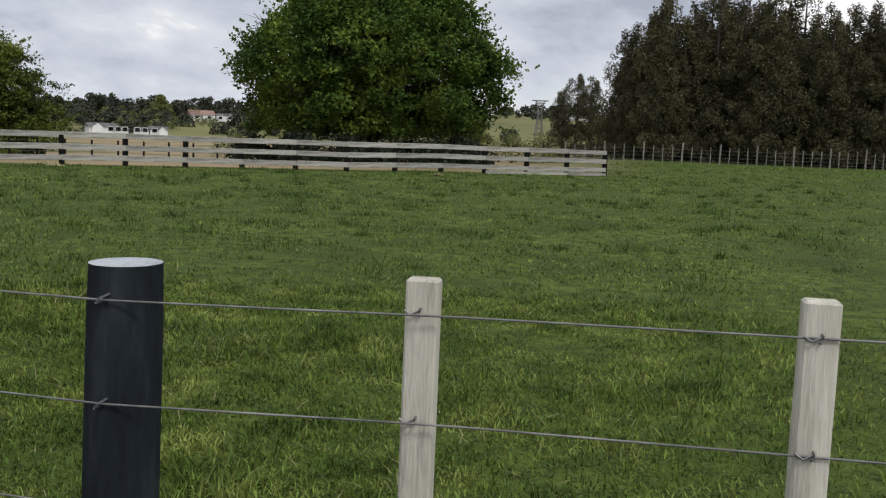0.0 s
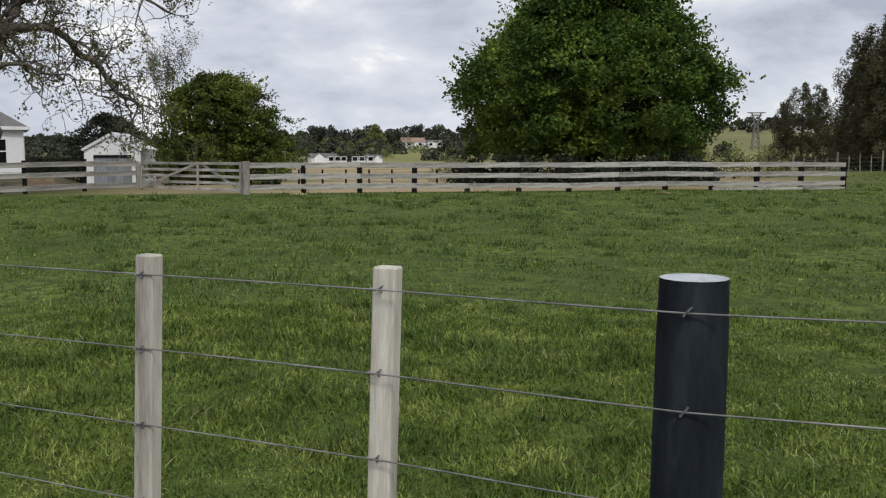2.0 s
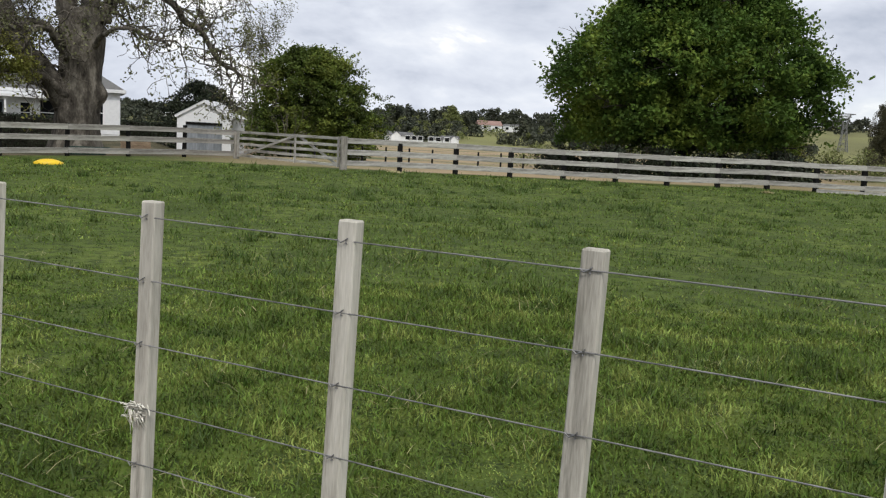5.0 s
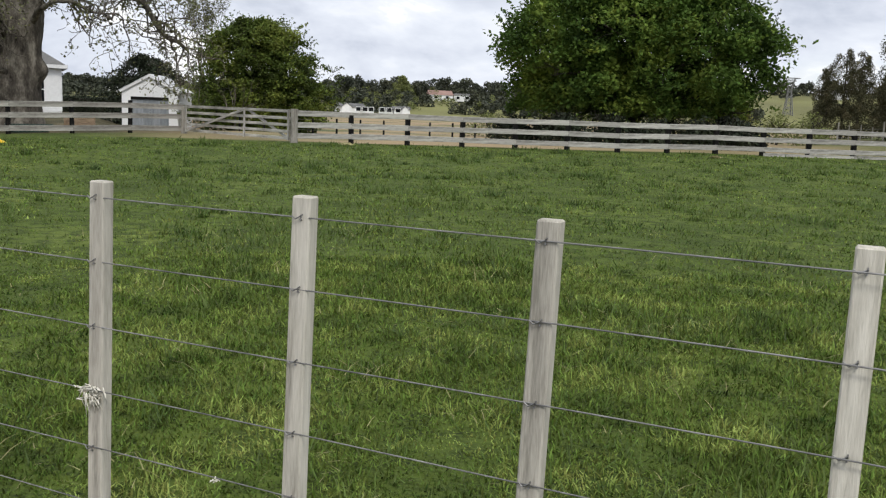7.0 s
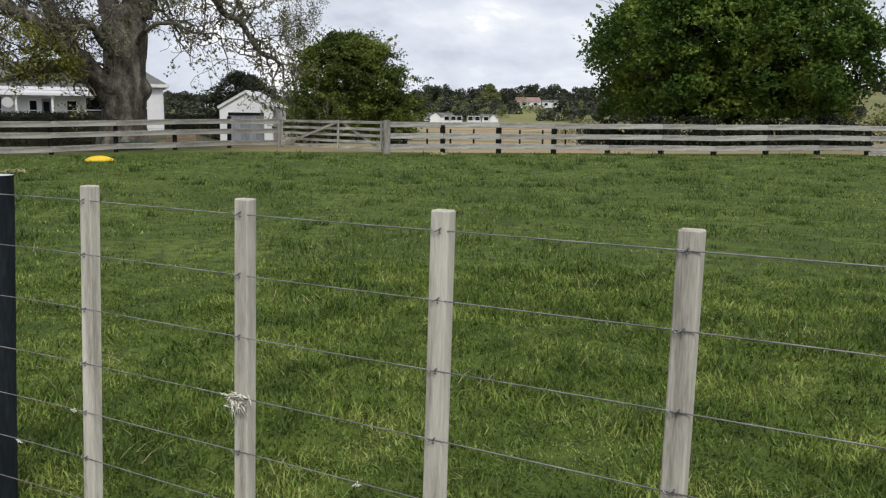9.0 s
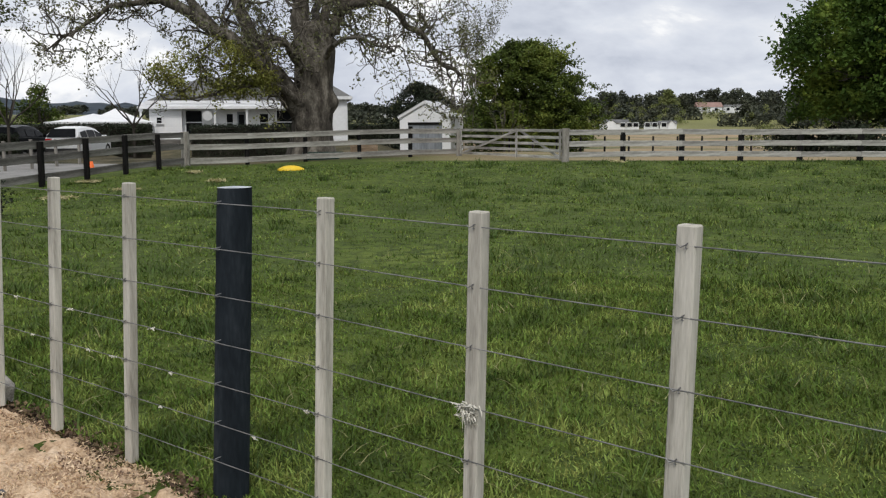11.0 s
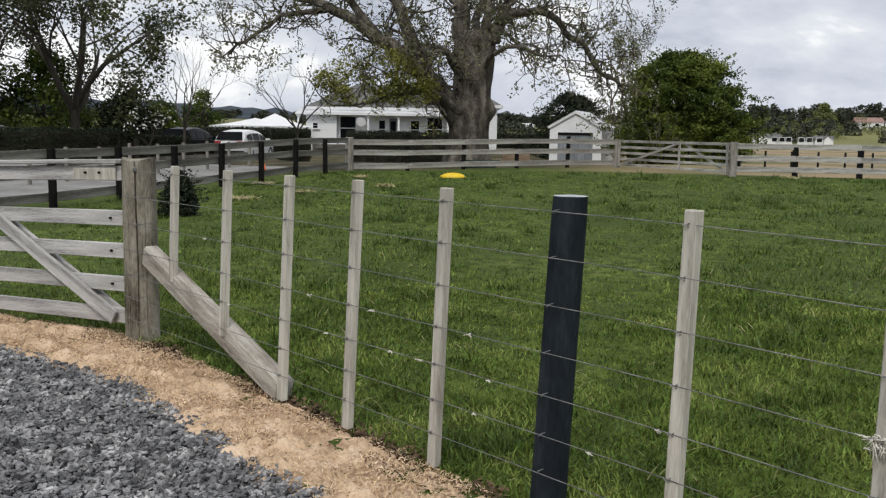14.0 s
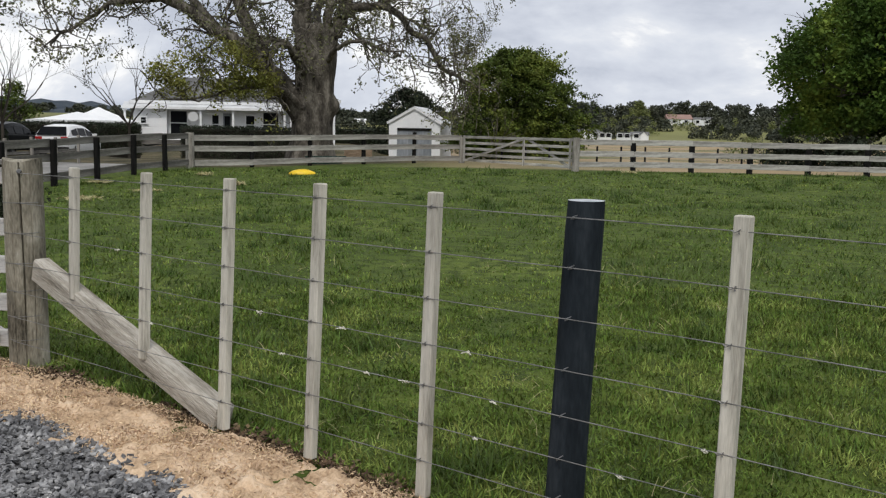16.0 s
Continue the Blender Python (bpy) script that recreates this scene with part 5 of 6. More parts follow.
# ---- house ----
def hip_roof(name, x0, x1, y0, y1, z0, z1, mat, parent, over=0.35):
    x0, x1, y0, y1 = x0 - over, x1 + over, y0 - over, y1 + over
    h = min(x1 - x0, y1 - y0) / 2
    if x1 - x0 > y1 - y0:
        ra, rb = (x0 + h, (y0 + y1) / 2, z1), (x1 - h, (y0 + y1) / 2, z1)
    else:
        ra, rb = ((x0 + x1) / 2, y0 + h, z1), ((x0 + x1) / 2, y1 - h, z1)
    V = [(x0, y0, z0), (x1, y0, z0), (x1, y1, z0), (x0, y1, z0), ra, rb]
    F = [(0, 1, 5, 4), (1, 2, 5), (2, 3, 4, 5), (3, 0, 4), (3, 2, 1, 0)] if x1 - x0 > y1 - y0 else [(0, 1, 4), (1, 2, 5, 4), (2, 3, 5), (3, 0, 4, 5), (3, 2, 1, 0)]
    r = mesh_object(name, V, F, mat, parent)
    bm = bmesh.new()
    for a, b in (((x0, y0), (x1, y0)), ((x1, y0), (x1, y1)), ((x1, y1), (x0, y1)), ((x0, y1), (x0, y0))):
        xa, xb, ya, yb = min(a[0], b[0]), max(a[0], b[0]), min(a[1], b[1]), max(a[1], b[1])
        box(bm, xa - 0.05, xb + 0.05, ya - 0.05, yb + 0.05, z0 - 0.2, z0 + 0.03)
    part("gutter", bm, M_WHITE, r)
    return r


def window_set(parent, x, y, z, w, h, side=False):
    """A framed sash window on a front wall, or on a side wall."""
    m = Matrix.Translation((x, y, z)) @ (pose(0, 0, 0, 0, 0, 90) if side else Matrix.Identity(4))
    fr = bmesh.new()
    for d in ((-w / 2 - 0.09, -w / 2, -0.05, 0.03, 0, h), (w / 2, w / 2 + 0.09, -0.05, 0.03, 0, h), (-w / 2 - 0.12, w / 2 + 0.12, -0.06, 0.03, h, h + 0.11), (-w / 2 - 0.14, w / 2 + 0.14, -0.09, 0.03, -0.08, 0), (-w / 2, w / 2, -0.03, 0.02, h * 0.49, h * 0.53)):
        box(fr, *d)
    o = part("window", fr, M_WHITE, parent)
    o.matrix_basis = m
    g = box_part("pane", (-w / 2, w / 2, -0.012, 0.01, 0, h), M_DARKGLASS, o)
    return o


def weatherboards(parent, x0, x1, y, z0, z1, side=0):
    """Lapped boards on a wall face: real ledges."""
    z = z0
    while z < z1 - 0.05:
        bm = bmesh.new()
        vs = box(bm, x0, x1, -0.03, 0.0, z, min(z + 0.16, z1)) if not side else box(bm, -0.03, 0.0, x0, x1, z, min(z + 0.16, z1))
        for v in vs:
            top = v.co.z > z + 0.1
            if side:
                v.co.x = (0.0 if v.co.x > -0.01 else (-0.008 if top else -0.03)) * -side + y
            else:
                v.co.y = (0.0 if v.co.y > -0.01 else (-0.008 if top else -0.03)) + y
        part("weatherboard", bm, M_WHITE, parent)
        z += 0.16


def house():
    at = at_bearing(54.4, 68.0)
    ob = thing("farmhouse", "white weatherboard farmhouse with verandah and grey hipped roof", "house", at=(at[0], at[1], land(*at)), turn=50)
    H = 2.95
    bm = bmesh.new()
    box(bm, -6.1, 5.4, 2.4, 9.0, -0.1, H)
    weatherboards(part("wall", bm, M_WHITE, ob), -6.1, 5.4, 2.4, 0.3, H)
    hip_roof("roof", -6.1, 5.4, 2.4, 9.0, H + 0.15, 5.0, M_ROOF, ob)
    bm = bmesh.new()
    box(bm, 4.9, 8.1, 0.2, 7.0, -0.1, H + 0.25)
    wing = part("wing", bm, M_WHITE, ob)
    weatherboards(wing, 4.9, 8.1, 0.2, 0.3, H + 0.25)
    weatherboards(wing, 0.2, 7.0, 8.1, 0.3, H + 0.25, side=1)
    hip_roof("wing_roof", 4.9, 8.1, 0.2, 7.0, H + 0.4, 4.6, M_ROOF, ob)
    bm = bmesh.new()
    box(bm, -6.2, -3.9, 1.8, 2.4, -0.1, 2.62)
    weatherboards(part("porch_room", bm, M_WHITE, ob), -6.2, -3.9, 1.8, 0.3, 2.6)
    V = [(-6.9, 1.4, 2.66), (4.8, 1.4, 2.66), (4.8, 2.45, 3.02), (-6.9, 2.45, 3.02), (-6.9, 1.4, 2.56), (4.8, 1.4, 2.56), (4.8, 2.45, 2.9), (-6.9, 2.45, 2.9)]
    vr = mesh_object("verandah_roof", V, [(0, 1, 2, 3), (7, 6, 5, 4), (0, 4, 5, 1), (1, 5, 6, 2), (3, 7, 4, 0)], M_SHEDROOF, ob)
    box_part("gutter", (-6.95, 4.85, 1.3, 1.4, 2.52, 2.70), M_WHITE, vr)
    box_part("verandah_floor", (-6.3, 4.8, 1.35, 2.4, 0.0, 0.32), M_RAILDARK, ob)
    for x in (-6.75, -1.5, 0.8, 4.5):
        p = box_part("verandah_post", (x - 0.07, x + 0.07, 1.5, 1.64, 0.0, 2.56), M_WHITE, ob)
        box_part("bracket", (x - 0.16, x + 0.16, 1.52, 1.62, 2.36, 2.50), M_WHITE, p)
    door = box_part("door", (0.05, 0.65, 2.3, 2.37, 0.32, 2.3), M_DOORGREY, ob)
    box_part("door_glass", (0.15, 0.55, 2.27, 2.3, 1.1, 2.1), M_DARKGLASS, door)
    window_set(ob, -3.1, 2.34, 0.65, 1.15, 1.75)
    window_set(ob, -0.5, 2.34, 0.8, 0.45, 1.35)
    window_set(ob, 2.0, 2.34, 0.8, 0.6, 1.35)
    window_set(ob, 3.5, 2.34, 0.65, 1.1, 1.75)
    window_set(ob, -5.5, 1.74, 1.5, 0.35, 0.4)
    window_set(ob, 6.5, 0.14, 0.9, 1.0, 1.6)
    for y in (2.2, 4.6):
        window_set(ob, 8.16, y, 0.9, 0.7, 1.6, True)
    V, F = [], []
    tube(V, F, [(-2.0, 1.2, 2.02), (-2.0, 1.24, 2.03), (-2.0, 1.30, 2.05)], [0.36, 0.33, 0.12], 22)
    tube(V, F, [(-2.0, 1.28, 2.04), (-1.9, 1.5, 1.95), (-1.5, 1.52, 1.9)], [0.025, 0.025, 0.025], 6)
    mesh_object("satellite_dish", V, F, M_WHITE, ob, "round white dish by the verandah")
    return ob


house()


# ---- hedges ----
def hedge(name, a, b, height, depth, mat, label, seed, leaf=0.09, n=14000):
    rng = np.random.default_rng(seed)
    a, b = Vector((*a, 0)), Vector((*b, 0))
    d = b - a
    ob = thing(name, label, "hedge", at=(a.x, a.y, land(a.x, a.y)), turn=math.degrees(math.atan2(d.y, d.x)))
    L = d.length
    bm = bmesh.new()
    box(bm, 0.05, L - 0.05, -depth / 2 + 0.1, depth / 2 - 0.1, -0.2, height - 0.1, 0.08)
    part("core", bm, M_DARKBARK, ob)
    C = np.stack([rng.uniform(0, L, n), rng.uniform(-depth / 2, depth / 2, n), rng.uniform(0, height, n)], 1)
    f = rng.integers(0, 4, n)
    C[f == 0, 1] = -depth / 2 + rng.normal(size=(f == 0).sum()) * 0.05
    C[f == 1, 1] = -depth / 2 + rng.normal(size=(f == 1).sum()) * 0.06
    C[f == 2, 2] = height + rng.normal(size=(f == 2).sum()) * 0.06 - 0.04
    C[f == 3, 1] = depth / 2 + rng.normal(size=(f == 3).sum()) * 0.05
    quads_mesh("foliage", leaf_quads(C, leaf, rng), mat, ob)
    return ob


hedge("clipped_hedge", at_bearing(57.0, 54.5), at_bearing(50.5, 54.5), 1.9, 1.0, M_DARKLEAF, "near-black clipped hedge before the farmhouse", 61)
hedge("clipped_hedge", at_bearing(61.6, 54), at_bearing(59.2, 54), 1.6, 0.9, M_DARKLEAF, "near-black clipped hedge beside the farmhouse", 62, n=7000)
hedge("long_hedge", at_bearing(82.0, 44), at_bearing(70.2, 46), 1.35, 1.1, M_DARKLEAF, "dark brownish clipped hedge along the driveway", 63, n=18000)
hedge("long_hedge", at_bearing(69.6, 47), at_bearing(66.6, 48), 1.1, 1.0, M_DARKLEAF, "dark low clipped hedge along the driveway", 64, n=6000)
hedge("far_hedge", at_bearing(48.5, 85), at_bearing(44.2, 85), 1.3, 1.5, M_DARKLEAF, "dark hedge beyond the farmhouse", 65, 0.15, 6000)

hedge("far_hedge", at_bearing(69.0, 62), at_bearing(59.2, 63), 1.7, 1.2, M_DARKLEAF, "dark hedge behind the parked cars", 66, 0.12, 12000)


# ---- marquee ----
def marquee(az, d, w, edge, apex, seed):
    at = at_bearing(az, d)
    g = land(*at)
    ob = thing("canopy_tent", "white peaked marquee canopy on thin legs", "canopy", at=(at[0], at[1], g), turn=az + 12)
    h = w / 2
    bm = bmesh.new()
    n = 8
    rings = []
    for i in range(n + 1):
        t = i / n
        s = h * (1 - t)
        z = edge + (apex - edge) * (t ** 1.35)
        rings.append([bm.verts.new((sx * s, sy * s, z)) for sx, sy in ((-1, -1), (1, -1), (1, 1), (-1, 1))] if i < n else [bm.verts.new((0, 0, apex))])
    low = [bm.verts.new((sx * h, sy * h, edge - 0.3)) for sx, sy in ((-1, -1), (1, -1), (1, 1), (-1, 1))]
    for k in range(4):
        bm.faces.new((low[k], low[(k + 1) % 4], rings[0][(k + 1) % 4], rings[0][k]))
        for i in range(n - 1):
            bm.faces.new((rings[i][k], rings[i][(k + 1) % 4], rings[i + 1][(k + 1) % 4], rings[i + 1][k]))
        bm.faces.new((rings[n - 1][k], rings[n - 1][(k + 1) % 4], rings[n][0]))
    part("canopy", bm, M_WHITE, ob)
    for sx, sy in ((-1, -1), (1, -1), (1, 1), (-1, 1)):
        V, F = [], []
        tube(V, F, [(sx * (h - 0.05), sy * (h - 0.05), -0.05), (sx * (h - 0.05), sy * (h - 0.05), edge)], [0.04, 0.04], 8)
        mesh_object("leg", V, F, M_WHITE, ob)
    return ob


marquee(62.4, 66, 5.4, 1.9, 2.45, 1)
marquee(61.2, 71, 4.6, 2.0, 3.0, 2)


# ---- cars ----
def car(at, turn, paint, label, L=4.4, W=1.80, H=1.58):
    """A hatchback or small sport utility car; nose towards +x."""
    ob = thing("car", label, "car", "parked cars", at=(at[0], at[1], land(*at)), turn=turn)
    st = [(-0.50, 0.52, 0.86, 0.90, 0.80), (-0.485, 0.40, 0.95, 1.02, 0.90), (-0.44, 0.30, 0.98, 1.27, 0.97), (-0.38, 0.27, 1.0, 1.49, 1.0), (-0.20, 0.24, 1.0, 1.58, 1.0), (0.0, 0.24, 0.98, 1.56, 1.0), (0.10, 0.24, 0.97, 1.48, 1.0), (0.20, 0.24, 0.96, 1.20, 1.0), (0.26, 0.24, 0.95, 1.03, 0.99), (0.38, 0.26, 0.88, 0.94, 0.96), (0.46, 0.32, 0.78, 0.82, 0.88), (0.50, 0.44, 0.62, 0.66, 0.72)]
    V, F = [], []
    for sx, zl, zb, zr, ws in st:
        x, hw = sx * L, W / 2 * ws
        zl, zb, zr = zl * H / 1.58, zb * H / 1.58, zr * H / 1.58
        cab = max(0.0, min(1.0, (zr - zb) / 0.5))
        top = hw * (1 - 0.26 * cab)
        half = [(hw * 0.80, zl), (hw * 0.97, zl + 0.06), (hw, zl + (zb - zl) * 0.55), (hw * 0.97, zb - 0.02), (hw * 0.93, zb + 0.01), (top + (hw * 0.93 - top) * 0.25, zb + (zr - zb) * 0.72), (top * 0.92, zr - 0.03 * cab), (top * 0.55, zr + 0.02 * cab)]
        V += [(x, y, z) for y, z in half] + [(x, -y, z) for y, z in reversed(half)]
    n = 16
    for i in range(len(st) - 1):
        for k in range(n):
            a, b = i * n + k, i * n + (k + 1) % n
            F.append((a, b, b + n, a + n))
    F += [tuple(range(n - 1, -1, -1)), tuple((len(st) - 1) * n + k for k in range(n))]
    body = mesh_object("body", V, F, paint, ob, smooth=True)
    body.data.set_sharp_from_angle(angle=radians(28))
    # glass follows the cabin sides, a little proud
    for s in (1, -1):
        for x0, x1 in ((-0.40, -0.24), (-0.22, -0.02), (0.0, 0.17)):
            P = []
            for sx in (x0, x1):
                zb = np.interp(sx, [q[0] for q in st], [q[2] for q in st]) * H / 1.58
                zr = np.interp(sx, [q[0] for q in st], [q[3] for q in st]) * H / 1.58
                hw = W / 2 * np.interp(sx, [q[0] for q in st], [q[4] for q in st])
                cab = max(0.0, min(1.0, (zr - zb) / 0.5))
                top = hw * (1 - 0.26 * cab)
                yy = lambda z: 0.02 + (hw * 0.93 + (top + (hw * 0.93 - top) * 0.25 - hw * 0.93) * (z - zb) / (0.72 * (zr - zb) + 1e-6)) + 0.012
                zz = zb + 0.72 * (zr - zb)
                P += [(sx * L, s * yy(zb + 0.05), zb + 0.05), (sx * L, s * yy(zz), zz)]
            mesh_object("side_window", P, [(0, 2, 3, 1)] if s > 0 else [(1, 3, 2, 0)], M_DARKGLASS, ob)
    k = H / 1.58
    mesh_object("rear_window", [(-0.498 * L, -0.72, 1.06 * k), (-0.498 * L, 0.72, 1.06 * k), (-0.412 * L, 0.58, 1.475 * k), (-0.412 * L, -0.58, 1.475 * k)], [(0, 3, 2, 1)], M_DARKGLASS, ob)
    mesh_object("windscreen", [(0.255 * L, -0.66, 1.08 * k), (0.255 * L, 0.66, 1.08 * k), (0.125 * L, 0.54, 1.46 * k), (0.125 * L, -0.54, 1.46 * k)], [(0, 1, 2, 3)], M_DARKGLASS, ob)
    for s in (1, -1):
        box_part("tail_light", (-0.505 * L, -0.478 * L, s * 0.60 - 0.16, s * 0.60 + 0.16, 0.86 * k, 0.99 * k), M_TAIL, ob, "red tail light", 0.02)
        box_part("headlight", (0.455 * L, 0.485 * L, s * 0.56 - 0.16, s * 0.56 + 0.16, 0.64 * k, 0.76 * k), M_STAPLE, ob, "", 0.02)
        box_part("mirror", (0.14 * L, 0.18 * L, s * (W / 2 + 0.08) - 0.1, s * (W / 2 + 0.08) + 0.1, 1.0 * k, 1.13 * k), paint, ob, "", 0.02)
    box_part("number_plate", (-0.508 * L, -0.50 * L, -0.26, 0.26, 0.66 * k, 0.78 * k), M_WHITE, ob)
    box_part("bumper", (-0.507 * L, -0.47 * L, -W * 0.44, W * 0.44, 0.30 * k, 0.5 * k), M_TYRE, ob, "black lower rear bumper", 0.03)
    for x in (-0.31, 0.31):
        for s in (1, -1):
            V, F = [], []
            y = s * (W / 2 - 0.12)
            pr = [(0.20, -0.11), (0.30, -0.11), (0.335, -0.07), (0.335, 0.07), (0.30, 0.11), (0.20, 0.11)]
            for j in range(24):
                a = 6.2832 * j / 24
                V += [(x * L + r * math.cos(a), y + o, 0.335 + r * math.sin(a)) for r, o in pr]
            for j in range(24):
                for q in range(6):
                    F.append((j * 6 + q, j * 6 + (q + 1) % 6, ((j + 1) % 24) * 6 + (q + 1) % 6, ((j + 1) % 24) * 6 + q))
            wh = mesh_object("wheel", V, F, M_TYRE, ob, smooth=True)
            V, F = [], []
            tube(V, F, [(x * L, y - 0.07, 0.335), (x * L, y + s * 0.07, 0.335)] if s > 0 else [(x * L, y + 0.07, 0.335), (x * L, y - 0.07, 0.335)], [0.21, 0.20], 18)
            mesh_object("rim", V, F, M_STAPLE, wh)
    return ob


M_TAIL = material("red_tail_light", [(0.35, 0.01, 0.012), (0.5, 0.02, 0.02)], 0.25, 10, 0.0, 40)
M_TYRE = material("black_rubber", [(0.012, 0.012, 0.012), (0.03, 0.03, 0.03)], 0.8, 15, 0.2, 60)
M_CARWHITE = material("white_car_paint", [(0.76, 0.77, 0.78), (0.82, 0.83, 0.84)], 0.3, 1.5, 0.0, 10, spec=0.6)
M_CARBLACK = material("black_car_paint", [(0.005, 0.0055, 0.006), (0.008, 0.009, 0.010)], 0.3, 1.5, 0.0, 10, spec=0.05)
car(at_bearing(63.2, 49.5), 63.2 + 90 - 24, M_CARWHITE, "white hatchback parked on the driveway, rear showing", L=4.15, H=1.52)
car(at_bearing(66.35, 51), 66.35 + 90 - 26, M_CARBLACK, "black sport utility car parked on the driveway", H=1.62)
car(at_bearing(77.0, 50), 77 + 90 - 20, M_CARWHITE, "white car parked at the driveway's end")


# ---- small things on the grass ----
def traffic_cone(az, d, h=0.42):
    at = at_bearing(az, d)
    ob = thing("traffic_cone", "small orange plastic traffic cone on the verge", "traffic cone", "orange cones", at=(at[0], at[1], land(*at)))
    box_part("base", (-0.15, 0.15, -0.15, 0.15, 0.0, 0.04), M_ORANGE, ob, "", 0.01)
    V, F = [], []
    tube(V, F, [(0, 0, 0.03), (0, 0, h * 0.5), (0, 0, h)], [0.12, 0.085, 0.045], 18)
    mesh_object("cone_body", V, F, M_ORANGE, ob, smooth=True)


traffic_cone(70.45, 25.0, 0.40)
traffic_cone(62.6, 30.8, 0.38)

yp = (-24.5, 17.75)
pad = thing("yellow_lid", "yellow domed plastic feed lid lying on grass", "plastic lid", at=(yp[0], yp[1], land(*yp)), turn=52)
V, F = [], []
n = 28
for i in range(7):
    t = i / 6
    for k in range(n):
        a = 6.2832 * k / n
        r = 1 - t * 0.92 if i > 1 else 1.0
        V.append((0.42 * r * math.cos(a), 0.27 * r * math.sin(a), 0.0 if i == 0 else 0.05 + 0.11 * (1 - r ** 2.2)))
for i in range(6):
    for k in range(n):
        F.append((i * n + k, i * n + (k + 1) % n, (i + 1) * n + (k + 1) % n, (i + 1) * n + k))
F.append(tuple(6 * n + k for k in range(n)))
mesh_object("shell", V, F, M_YELLOW, pad, smooth=True)



# ---- things beyond the rails at the big tree's foot ----
M_TROUGH = material("dark_green_plastic", [(0.010, 0.028, 0.022), (0.016, 0.042, 0.034)], 0.5, 4, 0.1, 30)
M_CRATE = material("tan_packing_timber", [(0.24, 0.17, 0.10), (0.40, 0.29, 0.19), (0.52, 0.40, 0.28)], 0.85, 4, 0.3, 30, stretch=(0.6, 4, 4), vary=0.1)


def water_trough(az, d, w, h):
    at = at_bearing(az, d)
    ob = thing("water_trough", "low dark-green plastic water trough behind the rails", "trough", at=(at[0], at[1], land(*at)), turn=az + 20)
    bm = bmesh.new()
    rings = []
    for z, k in ((0.0, 0.90), (h, 1.0), (h, 0.93), (0.06, 0.84)):
        rings.append([bm.verts.new((w / 2 * k * (abs(math.cos(a)) ** 0.35) * (1 if math.cos(a) > 0 else -1), 0.36 * k * (abs(math.sin(a)) ** 0.35) * (1 if math.sin(a) > 0 else -1), z)) for a in np.arange(24) * 6.2832 / 24 + 0.13])
    for p, q in zip(rings, rings[1:]):
        for k in range(24):
            bm.faces.new((p[k], p[(k + 1) % 24], q[(k + 1) % 24], q[k]))
    bm.faces.new(rings[-1])
    part("tub", bm, M_TROUGH, ob)
    box_part("rim", (-w / 2 - 0.02, w / 2 + 0.02, -0.40, -0.36, h - 0.05, h + 0.02), M_TROUGH, ob, "", 0.01)


def crate(az, d, w, h):
    at = at_bearing(az, d)
    ob = thing("timber_crate", "pale tan slatted timber crate standing in the yard", "crate", at=(at[0], at[1], land(*at)), turn=az + 8)
    for y in (-0.35, 0.35):
        for k in range(4):
            z = 0.04 + k * h / 4
            box_part("slat", (-w / 2, w / 2, y - 0.012, y + 0.012, z, z + h / 4 - 0.03), M_CRATE, ob, "", 0.004)
    for x in (-w / 2 + 0.05, 0.0, w / 2 - 0.05):
        for y in (-0.31, 0.31):
            box_part("corner_post", (x - 0.04, x + 0.04, y - 0.025, y + 0.025, 0.0, h), M_CRATE, ob, "", 0.004)
    box_part("base", (-w / 2, w / 2, -0.33, 0.33, 0.02, 0.05), M_CRATE, ob)


water_trough(49.15, 37.0, 1.5, 0.30)
crate(46.55, 50.0, 1.4, 0.75)

# pale hay heaps on the grass
M_HAY = material("pale_hay", [(0.22, 0.20, 0.09), (0.38, 0.34, 0.17), (0.5, 0.46, 0.27)], 0.95, 8, 0.5, 60, vary=0.3, island=True)
rng = np.random.default_rng(91)
for az, d, r in ((60.7, 23.0, 0.30), (64.5, 21.5, 0.34), (55.5, 24.5, 0.22), (62.8, 26.8, 0.3), (30.8, 31.0, 0.2), (56.8, 29, 0.2), (8.3, 33, 0.16)):
    at = at_bearing(az, d)
    ob = thing("hay_scrap", "thin pale scrap of dry hay lying on grass", "hay", "hay scraps", at=(at[0], at[1], land(*at)))
    C = rng.normal(size=(260, 3)) * (r * 0.5, r * 0.5, 0.014)
    C[:, 2] = np.abs(C[:, 2]) + 0.045
    tagged(quads_mesh("straw", leaf_quads(C, 0.16, rng, 0.85, 0.14), M_HAY, ob), kind="stuff")


# ---- trees and shrubs on the driveway side ----
M_TREELEAF = material("dim_young_leaf", [(0.022, 0.03, 0.010), (0.05, 0.06, 0.018), (0.10, 0.11, 0.03)], 0.7, 0.5, 0.0, 3, vary=0.4, island=True, translucent=0.12)
bare_tree("old_oak", 72.8, 47, 12.0, 0.9, 71, "spreading dark-limbed tree with thin young leaf", M_DARKBARK, M_TREELEAF, 17000, 0.19, 0.26, 4, 0.10, 0.2, 0.34, 0.7, 6)
bare_tree("old_oak", 78.8, 50, 10.5, 0.8, 72, "spreading dark-limbed tree with thin young leaf", M_DARKBARK, M_TREELEAF, 19000, 0.19, 0.26, 4, 0.08, 0.2, 0.42, 0.7, 6)
